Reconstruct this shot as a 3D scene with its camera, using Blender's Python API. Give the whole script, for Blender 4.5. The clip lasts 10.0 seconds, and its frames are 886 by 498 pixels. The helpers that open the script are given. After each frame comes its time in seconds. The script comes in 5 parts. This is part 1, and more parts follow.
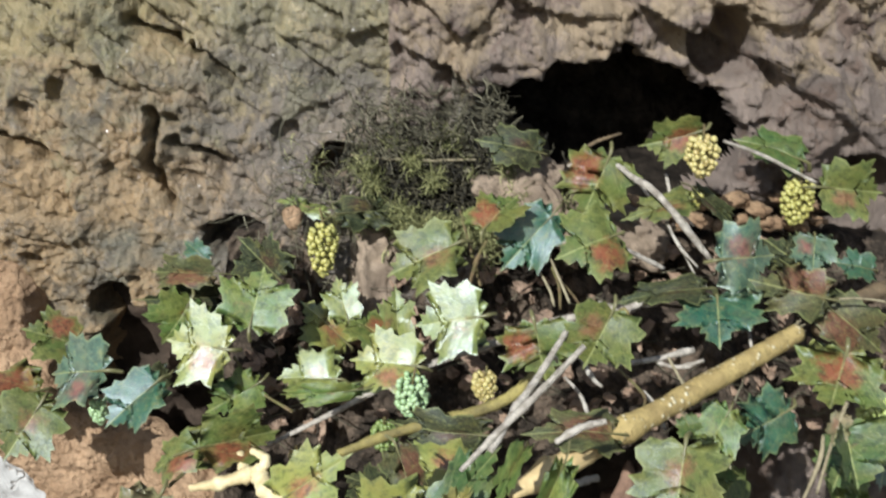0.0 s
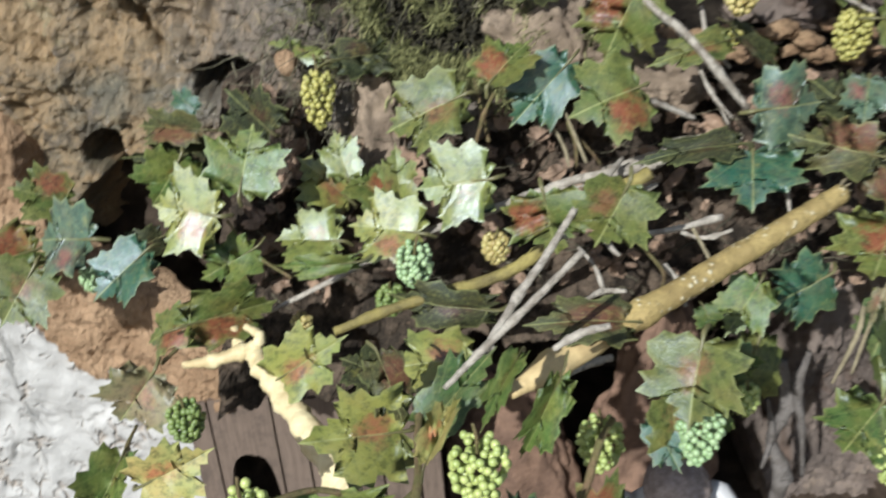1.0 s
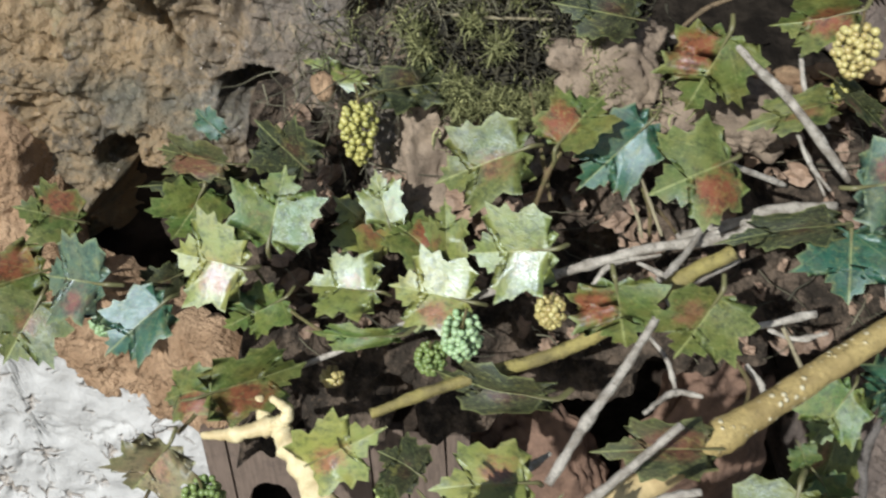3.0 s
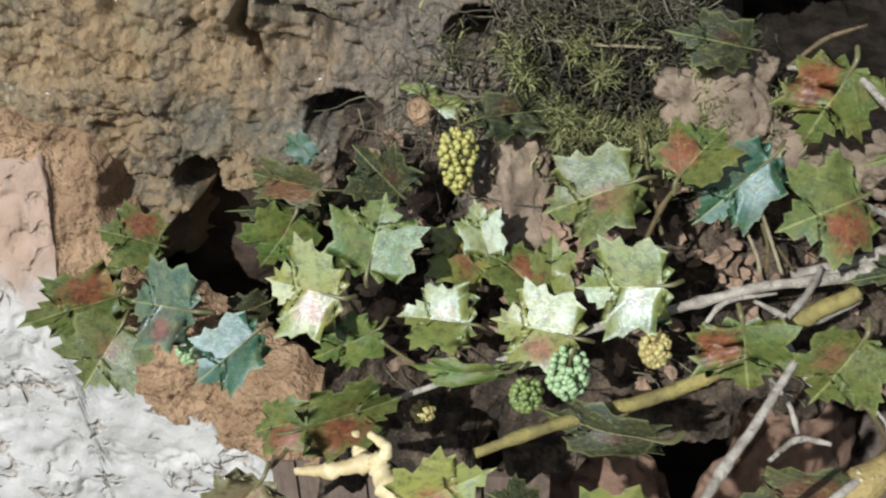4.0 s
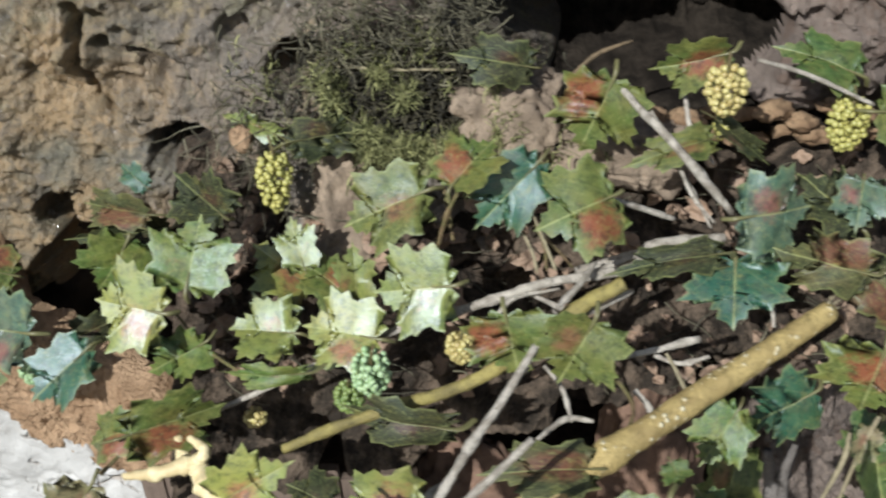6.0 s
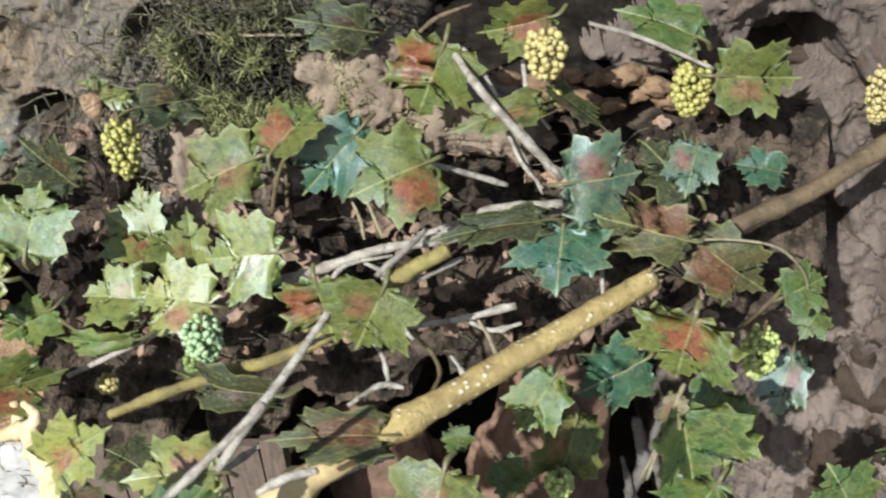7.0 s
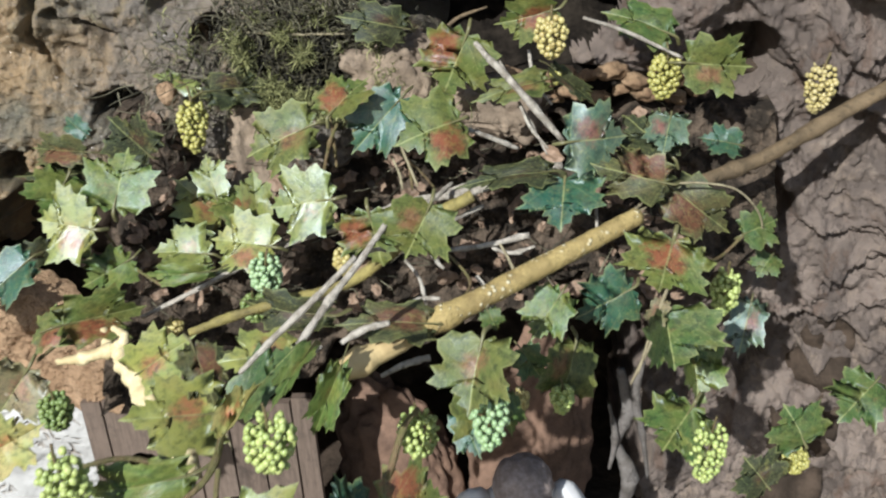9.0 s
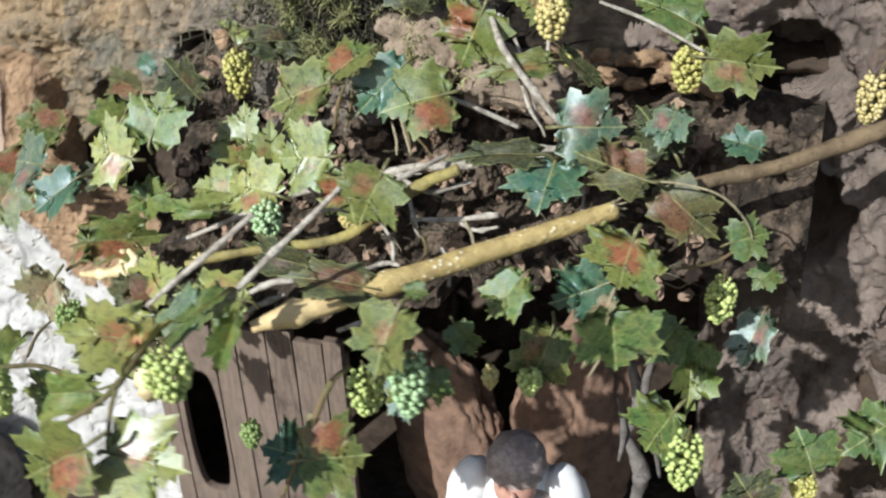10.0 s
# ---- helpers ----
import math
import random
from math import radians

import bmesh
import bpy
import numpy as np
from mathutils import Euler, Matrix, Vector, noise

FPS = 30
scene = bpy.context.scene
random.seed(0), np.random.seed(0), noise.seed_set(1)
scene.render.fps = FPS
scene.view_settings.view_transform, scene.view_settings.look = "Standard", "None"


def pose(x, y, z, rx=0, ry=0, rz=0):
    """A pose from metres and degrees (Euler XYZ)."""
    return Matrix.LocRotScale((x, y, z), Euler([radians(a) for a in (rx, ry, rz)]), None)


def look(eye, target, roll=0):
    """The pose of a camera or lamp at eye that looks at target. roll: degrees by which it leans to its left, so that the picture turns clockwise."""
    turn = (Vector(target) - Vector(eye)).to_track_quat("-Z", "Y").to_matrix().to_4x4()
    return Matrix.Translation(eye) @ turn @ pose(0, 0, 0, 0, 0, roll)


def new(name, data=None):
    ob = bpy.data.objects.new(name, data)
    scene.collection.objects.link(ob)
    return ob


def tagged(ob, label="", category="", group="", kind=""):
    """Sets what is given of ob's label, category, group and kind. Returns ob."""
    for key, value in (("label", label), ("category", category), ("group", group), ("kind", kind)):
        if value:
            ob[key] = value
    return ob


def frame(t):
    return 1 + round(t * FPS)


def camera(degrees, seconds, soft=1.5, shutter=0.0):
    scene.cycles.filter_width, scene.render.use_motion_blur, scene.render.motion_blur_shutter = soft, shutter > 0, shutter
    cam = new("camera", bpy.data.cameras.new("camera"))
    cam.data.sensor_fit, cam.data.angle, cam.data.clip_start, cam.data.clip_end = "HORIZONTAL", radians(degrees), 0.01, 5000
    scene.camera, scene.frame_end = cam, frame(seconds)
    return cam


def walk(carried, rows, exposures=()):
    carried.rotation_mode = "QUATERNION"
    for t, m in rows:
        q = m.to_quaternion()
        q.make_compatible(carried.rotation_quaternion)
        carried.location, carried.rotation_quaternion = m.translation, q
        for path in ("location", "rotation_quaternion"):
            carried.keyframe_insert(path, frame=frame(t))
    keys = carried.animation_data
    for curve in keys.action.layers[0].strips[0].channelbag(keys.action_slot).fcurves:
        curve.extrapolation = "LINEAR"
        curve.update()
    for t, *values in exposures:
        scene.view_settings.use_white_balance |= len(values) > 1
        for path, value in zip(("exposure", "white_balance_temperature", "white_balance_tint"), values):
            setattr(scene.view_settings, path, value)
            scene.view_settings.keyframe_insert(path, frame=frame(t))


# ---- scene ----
cam = camera(45.5, 10.0, soft=2.2, shutter=0.45)
METRES, EYE, TILT, LEAN, TURN = 0.7, 0.60, -20.0, 0.0, 0.0
ROWS = [
    (0.0, 0.0, 0.0, 0.0, 0.0, 0.0, 0.0),
    (0.5, 0.0072, 0.005, 0.0202, -1.26, -4.9, 1.37),
    (1.0, 0.0346, 0.0718, 0.0496, 2.98, -12.04, 1.32),
    (1.5, 0.04, 0.112, 0.0761, 6.71, -16.74, -0.52),
    (2.0, 0.0487, 0.1197, 0.0947, 7.38, -17.84, -0.79),
    (2.5, 0.0365, 0.1363, 0.1052, 5.85, -17.56, -0.72),
    (3.0, 0.0055, 0.1656, 0.1271, 4.18, -17.24, -0.88),
    (4.5, -0.0554, 0.1842, 0.1204, 5.8, -15.06, -1.99),
    (5.0, -0.042, 0.1745, 0.1244, 5.15, -14.37, -1.02),
    (5.5, 0.0015, 0.1576, 0.1238, 3.8, -14.08, 0.02),
    (6.0, 0.0597, 0.1383, 0.1261, 3.41, -14.22, 0.66),
    (7.5, 0.2016, 0.1534, 0.1173, 5.5, -16.29, 0.39),
    (8.0, 0.2057, 0.1468, 0.1117, 6.11, -15.28, -0.6),
    (8.5, 0.2013, 0.1052, 0.0966, 5.34, -14.46, -0.3),
    (9.0, 0.1374, -0.0081, 0.0541, 2.36, -10.45, 0.42),
    (9.5, 0.1635, -0.04, 0.0304, 5.01, -9.61, -1.25),
    (10.0, 0.323, 0.0107, 0.0736, 16.82, -13.37, -4.28),
]
walk(cam, [(t, pose(0, 0, EYE, TILT, LEAN, TURN) @ pose(METRES * x, METRES * y, METRES * z, 90 + pitch, roll, yaw)) for t, x, y, z, yaw, pitch, roll in ROWS],
     exposures=[(0.0, 0.31), (0.5, 0.28), (1.0, 0.16), (1.5, 0.04), (2.5, 0.08), (4.5, -0.02), (6.0, 0.14), (7.5, 0.50), (8.5, 0.44), (9.0, 0.29), (9.5, 0.21), (10.0, 0.44)])

# ---------------------------------------------------------------- world and sun
SUN_DIR = Vector((-0.33, -0.74, 0.59)).normalized()
world = bpy.data.worlds.new("sky")
scene.world = world
world.use_nodes = True
wn = world.node_tree.nodes
wbg = wn["Background"]
sky = wn.new("ShaderNodeTexSky")
sky.sky_type = "NISHITA"
sky.sun_disc = False
sky.sun_elevation = math.asin(SUN_DIR.z)
sky.sun_rotation = math.atan2(SUN_DIR.x, SUN_DIR.y)
world.node_tree.links.new(sky.outputs["Color"], wbg.inputs["Color"])
wbg.inputs["Strength"].default_value = 0.0906
sun_data = bpy.data.lights.new("sun", "SUN")
sun_data.energy = 5.0
sun_data.angle = radians(0.6)
sun_data.color = (0.935, 0.965, 1.0)
sun = new("sun", sun_data)
sun.matrix_world = look(SUN_DIR * 5, (0, 0, 0))


# ---------------------------------------------------------------- materials
class Mat:
    """A node material with short helpers."""

    def __init__(self, name, rough=0.6, spec=0.5, metal=0.0):
        self.m = bpy.data.materials.new(name)
        self.m.use_nodes = True
        self.t = self.m.node_tree
        self.b = self.t.nodes["Principled BSDF"]
        self.b.inputs["Roughness"].default_value = rough
        self.b.inputs["Specular IOR Level"].default_value = spec
        self.b.inputs["Metallic"].default_value = metal

    def n(self, kind, **inputs):
        node = self.t.nodes.new("ShaderNode" + kind)
        for key, value in inputs.items():
            self.put(node.inputs[int(key[1:]) if key[0] == "i" and key[1:].isdigit() else key], value)
        return node

    def put(self, socket, value):
        if isinstance(value, bpy.types.NodeSocket):
            self.t.links.new(value, socket)
        else:
            socket.default_value = value

    def math(self, op, a, b=0.0, c=0.0, clamp=False):
        node = self.n("Math", i0=a, i1=b, i2=c)
        node.operation, node.use_clamp = op, clamp
        return node.outputs[0]

    def noise(self, vector, scale, detail=4.0, rough=0.6, w=None, distort=0.0):
        node = self.n("TexNoise", Scale=scale, Detail=detail, Roughness=rough, Distortion=distort)
        if w is not None:
            node.noise_dimensions = "4D"
            self.put(node.inputs["W"], w)
        self.put(node.inputs["Vector"], vector)
        return node.outputs["Fac"]

    def ramp(self, fac, lo, hi):
        node = self.n("MapRange", Value=fac)
        node.inputs["From Min"].default_value, node.inputs["From Max"].default_value = lo, hi
        node.interpolation_type = "SMOOTHSTEP"
        return node.outputs[0]

    def mix(self, fac, a, b, how="MIX"):
        node = self.t.nodes.new("ShaderNodeMix")
        node.data_type, node.blend_type = "RGBA", how
        for k, value in ((0, fac), (6, a), (7, b)):
            if not isinstance(value, bpy.types.NodeSocket) and k > 0 and len(value) == 3:
                value = (*value, 1)
            self.put(node.inputs[k], value)
        return node.outputs[2]

    def coords(self, which="Object"):
        return self.n("TexCoord").outputs[which]

    def colour(self, value):
        self.put(self.b.inputs["Base Color"], value if isinstance(value, bpy.types.NodeSocket) else (*value, 1))

    def bump(self, height, distance, strength=1.0, normal=None):
        node = self.n("Bump", Height=height, Distance=distance, Strength=strength)
        if normal is not None:
            self.put(node.inputs["Normal"], normal)
        self.put(self.b.inputs["Normal"], node.outputs[0])
        return node.outputs[0]


def leaf_material(name, base, second, patch, patch_amount, rough, gloss, coat=0.05):
    """A printed cloth leaf: green, a rusty patch at its middle, pale veins, a dusty sparkle."""
    m = Mat(name, rough, gloss)
    uv = m.n("UVMap").outputs[0]
    rnd = m.n("ObjectInfo").outputs["Random"]
    w = m.math("MULTIPLY", rnd, 37.0)
    sep = m.n("SeparateXYZ", i0=uv)
    x = m.math("SUBTRACT", sep.outputs[0], 0.5)
    y = sep.outputs[1]
    ax = m.math("ABSOLUTE", x)
    big = m.noise(uv, 2.2, 2.0, 0.5, w)
    fine = m.noise(uv, 24.0, 5.0, 0.65, w)
    grain = m.noise(uv, 110.0, 2.0, 0.6, w)
    col = m.mix(m.ramp(big, 0.35, 0.65), base, second)
    # rusty patch that spreads from the middle
    dx = m.math("SUBTRACT", x, m.math("MULTIPLY", m.math("SUBTRACT", rnd, 0.5), 0.6))
    dy = m.math("SUBTRACT", y, 0.34)
    dist = m.math("SQRT", m.math("ADD", m.math("MULTIPLY", dx, dx), m.math("MULTIPLY", dy, dy)))
    edge = m.math("ADD", m.math("SUBTRACT", patch_amount, dist), m.math("MULTIPLY", m.math("SUBTRACT", m.noise(uv, 5.5, 6.0, 0.7, w), 0.5), 0.8))
    col = m.mix(m.math("MULTIPLY", m.ramp(edge, 0.0, 0.24), 0.85), col, patch)
    rim = m.n("Attribute")
    rim.attribute_name = "rim"
    col = m.mix(m.math("MULTIPLY", m.ramp(rim.outputs["Fac"], 0.88, 1.0), 0.35), col, (0.28, 0.31, 0.11))
    # veins from the stalk into the lobes
    vein = m.math("SUBTRACT", 1.0, m.ramp(ax, 0.008, 0.02))
    y0 = m.math("SUBTRACT", y, 0.04)
    for deg in (25, 42, 80):
        c, s = math.cos(radians(deg)), math.sin(radians(deg))
        if deg == 25:
            yy = m.math("SUBTRACT", y0, 0.28)
        else:
            yy = y0
        d = m.math("ABSOLUTE", m.math("SUBTRACT", m.math("MULTIPLY", ax, c), m.math("MULTIPLY", yy, s)))
        line = m.math("MULTIPLY", m.math("SUBTRACT", 1.0, m.ramp(d, 0.003, 0.011)), m.math("GREATER_THAN", yy, -0.01))
        vein = m.math("MAXIMUM", vein, m.math("MULTIPLY", line, 0.3))
    col = m.mix(m.math("MULTIPLY", vein, 0.5), col, (0.36, 0.38, 0.15))
    tone = m.ramp(m.noise(uv, 3.2, 4.0, 0.6, m.math("ADD", w, 9.0)), 0.46, 0.62)
    col = m.mix(m.math("MULTIPLY", tone, 0.10), col, patch)
    yel = m.ramp(m.noise(uv, 5.0, 5.0, 0.7, m.math("ADD", w, 4.0)), 0.54, 0.7)
    col = m.mix(m.math("MULTIPLY", yel, 0.4), col, (0.27, 0.25, 0.06))
    mott = m.noise(uv, 9.0, 6.0, 0.75, w)
    col = m.mix(m.math("MULTIPLY", m.ramp(mott, 0.54, 0.38), 0.85), col, m.mix(1.0, col, (0.36, 0.40, 0.40), "MULTIPLY"))
    col = m.mix(m.math("MULTIPLY", m.ramp(fine, 0.53, 0.68), 0.42), col, (0.27, 0.29, 0.10))
    col = m.mix(m.math("MULTIPLY", m.ramp(grain, 0.62, 0.70), 0.35), col, (0.42, 0.43, 0.20))
    m.colour(col)
    dull = m.ramp(m.math("ADD", m.noise(uv, 40.0, 3.0, 0.75, w), m.math("MULTIPLY", m.math("SUBTRACT", m.noise(uv, 7.0, 3.0, 0.6, w), 0.5), 0.5)), 0.45, 0.55)
    m.put(m.b.inputs["Roughness"], m.math("ADD", rough - 0.06, m.math("MULTIPLY", dull, 0.20)))
    pits = m.noise(uv, 36.0, 3.0, 0.7, w)
    h = m.math("ADD", m.math("MULTIPLY", pits, 1.1), m.math("ADD", m.math("MULTIPLY", vein, -0.5), m.math("MULTIPLY", fine, 0.7)))
    m.put(m.b.inputs["Coat Normal"], m.bump(h, 0.00015, 1.0))
    # bluish tint puts the sky's colour into the leaf sheen
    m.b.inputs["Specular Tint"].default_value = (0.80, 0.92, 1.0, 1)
    m.b.inputs["Coat Weight"].default_value = coat
    m.b.inputs["Coat Roughness"].default_value = 0.30
    return m.m


RUST = (0.215, 0.054, 0.028)
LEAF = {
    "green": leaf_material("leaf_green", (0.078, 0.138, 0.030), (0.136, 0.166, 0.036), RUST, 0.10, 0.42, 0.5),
    # deep: a darker green, with some of the right-hand shadow put in
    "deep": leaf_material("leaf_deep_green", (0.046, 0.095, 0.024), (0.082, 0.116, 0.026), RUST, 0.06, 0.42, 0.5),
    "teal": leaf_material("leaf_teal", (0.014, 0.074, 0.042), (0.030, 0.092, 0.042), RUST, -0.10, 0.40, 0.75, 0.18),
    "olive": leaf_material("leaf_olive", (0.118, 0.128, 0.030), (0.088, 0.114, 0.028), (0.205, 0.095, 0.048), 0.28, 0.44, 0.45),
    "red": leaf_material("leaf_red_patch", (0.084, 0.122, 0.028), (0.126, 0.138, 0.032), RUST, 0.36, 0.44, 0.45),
    # dark and brown hold the shade among the leaves in their base colours
    "dark": leaf_material("leaf_shade_dark", (0.032, 0.040, 0.018), (0.044, 0.046, 0.022), (0.070, 0.034, 0.022), 0.24, 0.5, 0.25),
    "brown": leaf_material("leaf_shade_brown", (0.064, 0.072, 0.030), (0.084, 0.078, 0.032), (0.135, 0.052, 0.030), 0.42, 0.48, 0.3),
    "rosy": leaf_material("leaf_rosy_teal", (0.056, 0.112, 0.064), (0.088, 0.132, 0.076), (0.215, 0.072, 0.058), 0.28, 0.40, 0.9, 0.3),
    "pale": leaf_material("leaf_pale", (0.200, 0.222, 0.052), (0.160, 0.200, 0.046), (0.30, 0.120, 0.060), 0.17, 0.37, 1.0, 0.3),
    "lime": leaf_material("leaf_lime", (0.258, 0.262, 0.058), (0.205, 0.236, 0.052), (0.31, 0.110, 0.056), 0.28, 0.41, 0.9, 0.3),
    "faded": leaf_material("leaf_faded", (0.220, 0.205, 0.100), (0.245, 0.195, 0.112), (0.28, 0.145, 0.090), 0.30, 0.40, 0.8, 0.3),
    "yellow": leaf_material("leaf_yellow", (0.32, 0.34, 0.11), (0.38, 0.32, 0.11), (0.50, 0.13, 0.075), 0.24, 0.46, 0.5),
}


def petiole_material():
    m = Mat("petiole_green", 0.4)
    co = m.coords()
    m.colour(m.mix(m.noise(co, 9.0), (0.12, 0.135, 0.05), (0.17, 0.14, 0.07)))
    return m.m


def berry_material(name, a, b):
    m = Mat(name, 0.28, 0.55)
    rnd = m.n("ObjectInfo").outputs["Random"]
    co = m.coords()
    col = m.mix(rnd, a, b)
    bloom = m.noise(co, 500.0, 3.0, 0.6, m.math("MULTIPLY", rnd, 20.0))
    col = m.mix(m.math("MULTIPLY", m.ramp(bloom, 0.45, 0.75), 0.35), col, (0.55, 0.55, 0.34))
    m.colour(col)
    m.put(m.b.inputs["Roughness"], m.math("ADD", 0.2, m.math("MULTIPLY", bloom, 0.3)))
    m.b.inputs["Subsurface Weight"].default_value = 0.15
    m.b.inputs["Subsurface Radius"].default_value = (0.002, 0.002, 0.0008)
    return m.m


BERRY = {
    "yellow": berry_material("berry_yellow", (0.44, 0.40, 0.11), (0.34, 0.33, 0.09)),
    "yellowgreen": berry_material("berry_yellow_green", (0.46, 0.52, 0.17), (0.34, 0.43, 0.13)),
    "pale": berry_material("berry_pale_green", (0.27, 0.42, 0.20), (0.35, 0.48, 0.26)),
    # green berries are darkened: the leaf shadow over them is in the colour
    "green": berry_material("berry_green_shaded", (0.12, 0.19, 0.05), (0.19, 0.26, 0.07)),
    "amber": berry_material("berry_amber", (0.50, 0.44, 0.17), (0.40, 0.31, 0.11)),
    "cream": berry_material("berry_cream", (0.50, 0.42, 0.20), (0.42, 0.34, 0.12)),
}


def bark_material(name, a, b, speck=None, scale=60.0, rough=0.6):
    m = Mat(name, rough, 0.4)
    co = m.coords()
    big = m.noise(co, scale, 4.0, 0.6)
    fine = m.noise(co, scale * 9, 5.0, 0.7)
    col = m.mix(m.ramp(big, 0.35, 0.68), a, b)
    col = m.mix(m.math("MULTIPLY", m.ramp(fine, 0.5, 0.72), 0.6), col, [0.38 * v for v in a])
    blot = m.noise(co, scale * 2.3, 7.0, 0.75)
    col = m.mix(m.math("MULTIPLY", m.ramp(blot, 0.46, 0.36), 0.6), col, [0.3 * v for v in b])
    col = m.mix(m.math("MULTIPLY", m.ramp(blot, 0.58, 0.68), 0.5), col, [min(0.85, 1.5 * v) for v in a])
    h = m.math("ADD", big, m.math("MULTIPLY", fine, 0.5))
    if speck:
        spots = m.n("TexVoronoi", Scale=250.0)
        m.put(spots.inputs["Vector"], co)
        mask = m.math("MULTIPLY", m.math("SUBTRACT", 1.0, m.ramp(spots.outputs["Distance"], 0.20, 0.30)), m.ramp(m.noise(co, 45.0), 0.42, 0.5))
        col = m.mix(mask, col, speck)
        h = m.math("ADD", h, m.math("MULTIPLY", mask, 0.35))
    m.colour(col)
    m.bump(h, 0.0018, 1.0)
    return m.m


M_TRUNK = bark_material("bark_yellow_brown", (0.46, 0.345, 0.135), (0.31, 0.225, 0.088), (0.70, 0.62, 0.40))
M_YELLOW = bark_material("bark_ochre", (0.36, 0.30, 0.095), (0.22, 0.18, 0.068), None, 90.0)
M_GREY = bark_material("bark_grey", (0.56, 0.51, 0.42), (0.30, 0.26, 0.205), None, 170.0, 0.75)
M_BROWNBARK = bark_material("bark_brown", (0.22, 0.155, 0.085), (0.13, 0.093, 0.052), None, 70.0, 0.7)
M_STEM = bark_material("stem_green_brown", (0.15, 0.14, 0.05), (0.20, 0.13, 0.07), None, 150.0, 0.5)
M_STRAW = bark_material("straw", (0.36, 0.31, 0.19), (0.24, 0.20, 0.12), None, 90.0, 0.55)
M_STONE = bark_material("ochre_stone", (0.34, 0.225, 0.125), (0.20, 0.12, 0.065), None, 90.0, 0.8)
M_TAN = bark_material("tan_rock", (0.30, 0.230, 0.160), (0.18, 0.135, 0.094), None, 50.0, 0.85)
M_OLDBARK = bark_material("bark_dark_grey", (0.20, 0.18, 0.16), (0.11, 0.095, 0.08), None, 80.0, 0.8)
M_PETIOLE = petiole_material()


def rock_material():
    """Painted rock: ochre, orange, olive and grey patches, gritty, with damp glints."""
    m = Mat("painted_rock", 0.55, 0.8)
    co = m.coords()
    big = m.noise(co, 13.0, 6.0, 0.65, None, 1.0)
    tint = m.noise(co, 24.0, 8.0, 0.72, None, 0.8)
    mid = m.noise(co, 46.0, 8.0, 0.75)
    fine = m.noise(co, 210.0, 6.0, 0.75)
    grit = m.noise(co, 760.0, 3.0, 0.7)
    col = m.mix(m.ramp(big, 0.30, 0.62), (0.112, 0.102, 0.066), (0.290, 0.192, 0.090))
    sep = m.n("SeparateXYZ", i0=co)
    east = m.ramp(m.math("ADD", sep.outputs[0], m.math("MULTIPLY", m.math("SUBTRACT", tint, 0.5), 0.12)), -0.17, -0.11)
    col = m.mix(m.math("MULTIPLY", east, 0.8), col, (0.130, 0.112, 0.092))
    col = m.mix(m.math("MULTIPLY", m.ramp(tint, 0.52, 0.64), 0.5), col, (0.345, 0.230, 0.110))
    col = m.mix(m.math("MULTIPLY", m.ramp(tint, 0.46, 0.36), 0.5), col, (0.185, 0.176, 0.092))
    algae = m.ramp(m.math("ADD", sep.outputs[2], m.math("MULTIPLY", m.math("SUBTRACT", tint, 0.5), 0.30)), 0.465, 0.525)
    col = m.mix(m.math("MULTIPLY", algae, 0.55), col, (0.215, 0.195, 0.080))
    col = m.mix(m.math("MULTIPLY", m.ramp(mid, 0.47, 0.37), 0.72), col, (0.072, 0.060, 0.040))
    col = m.mix(m.math("MULTIPLY", m.ramp(mid, 0.58, 0.68), 0.6), col, (0.45, 0.36, 0.20))
    col = m.mix(m.math("MULTIPLY", m.ramp(fine, 0.46, 0.34), 0.6), col, (0.075, 0.058, 0.040))
    col = m.mix(m.math("MULTIPLY", m.ramp(fine, 0.56, 0.68), 0.4), col, (0.42, 0.32, 0.19))
    col = m.mix(m.math("MULTIPLY", m.ramp(grit, 0.62, 0.72), 0.45), col, (0.60, 0.52, 0.36))
    m.colour(col)
    wet = m.math("MULTIPLY", m.ramp(m.noise(co, 18.0, 4.0, 0.6), 0.40, 0.54), m.ramp(m.noise(co, 150.0, 4.0, 0.7), 0.46, 0.58))
    m.put(m.b.inputs["Roughness"], m.math("SUBTRACT", 0.58, m.math("MULTIPLY", wet, 0.20)))
    h = m.math("ADD", m.noise(co, 150.0, 5.0, 0.6), m.math("MULTIPLY", m.noise(co, 480.0, 4.0, 0.7), 0.7))
    m.bump(h, 0.0026, 1.0)
    # a film of water that glints on single grains
    film = m.n("Bump", Height=m.noise(co, 190.0, 3.0, 0.6), Distance=0.006, Strength=1.0)
    m.put(m.b.inputs["Coat Weight"], wet)
    m.b.inputs["Coat Roughness"].default_value = 0.16
    m.put(m.b.inputs["Coat Normal"], film.outputs[0])
    return m.m


def clay_material():
    m = Mat("terracotta_clay", 0.7, 0.35)
    co = m.coords()
    mid = m.noise(co, 40.0, 5.0, 0.65)
    fine = m.noise(co, 260.0, 4.0, 0.7)
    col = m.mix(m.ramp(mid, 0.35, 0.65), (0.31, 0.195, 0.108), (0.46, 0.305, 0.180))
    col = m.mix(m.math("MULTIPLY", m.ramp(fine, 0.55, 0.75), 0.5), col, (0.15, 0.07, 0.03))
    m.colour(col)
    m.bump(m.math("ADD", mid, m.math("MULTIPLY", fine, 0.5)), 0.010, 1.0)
    return m.m


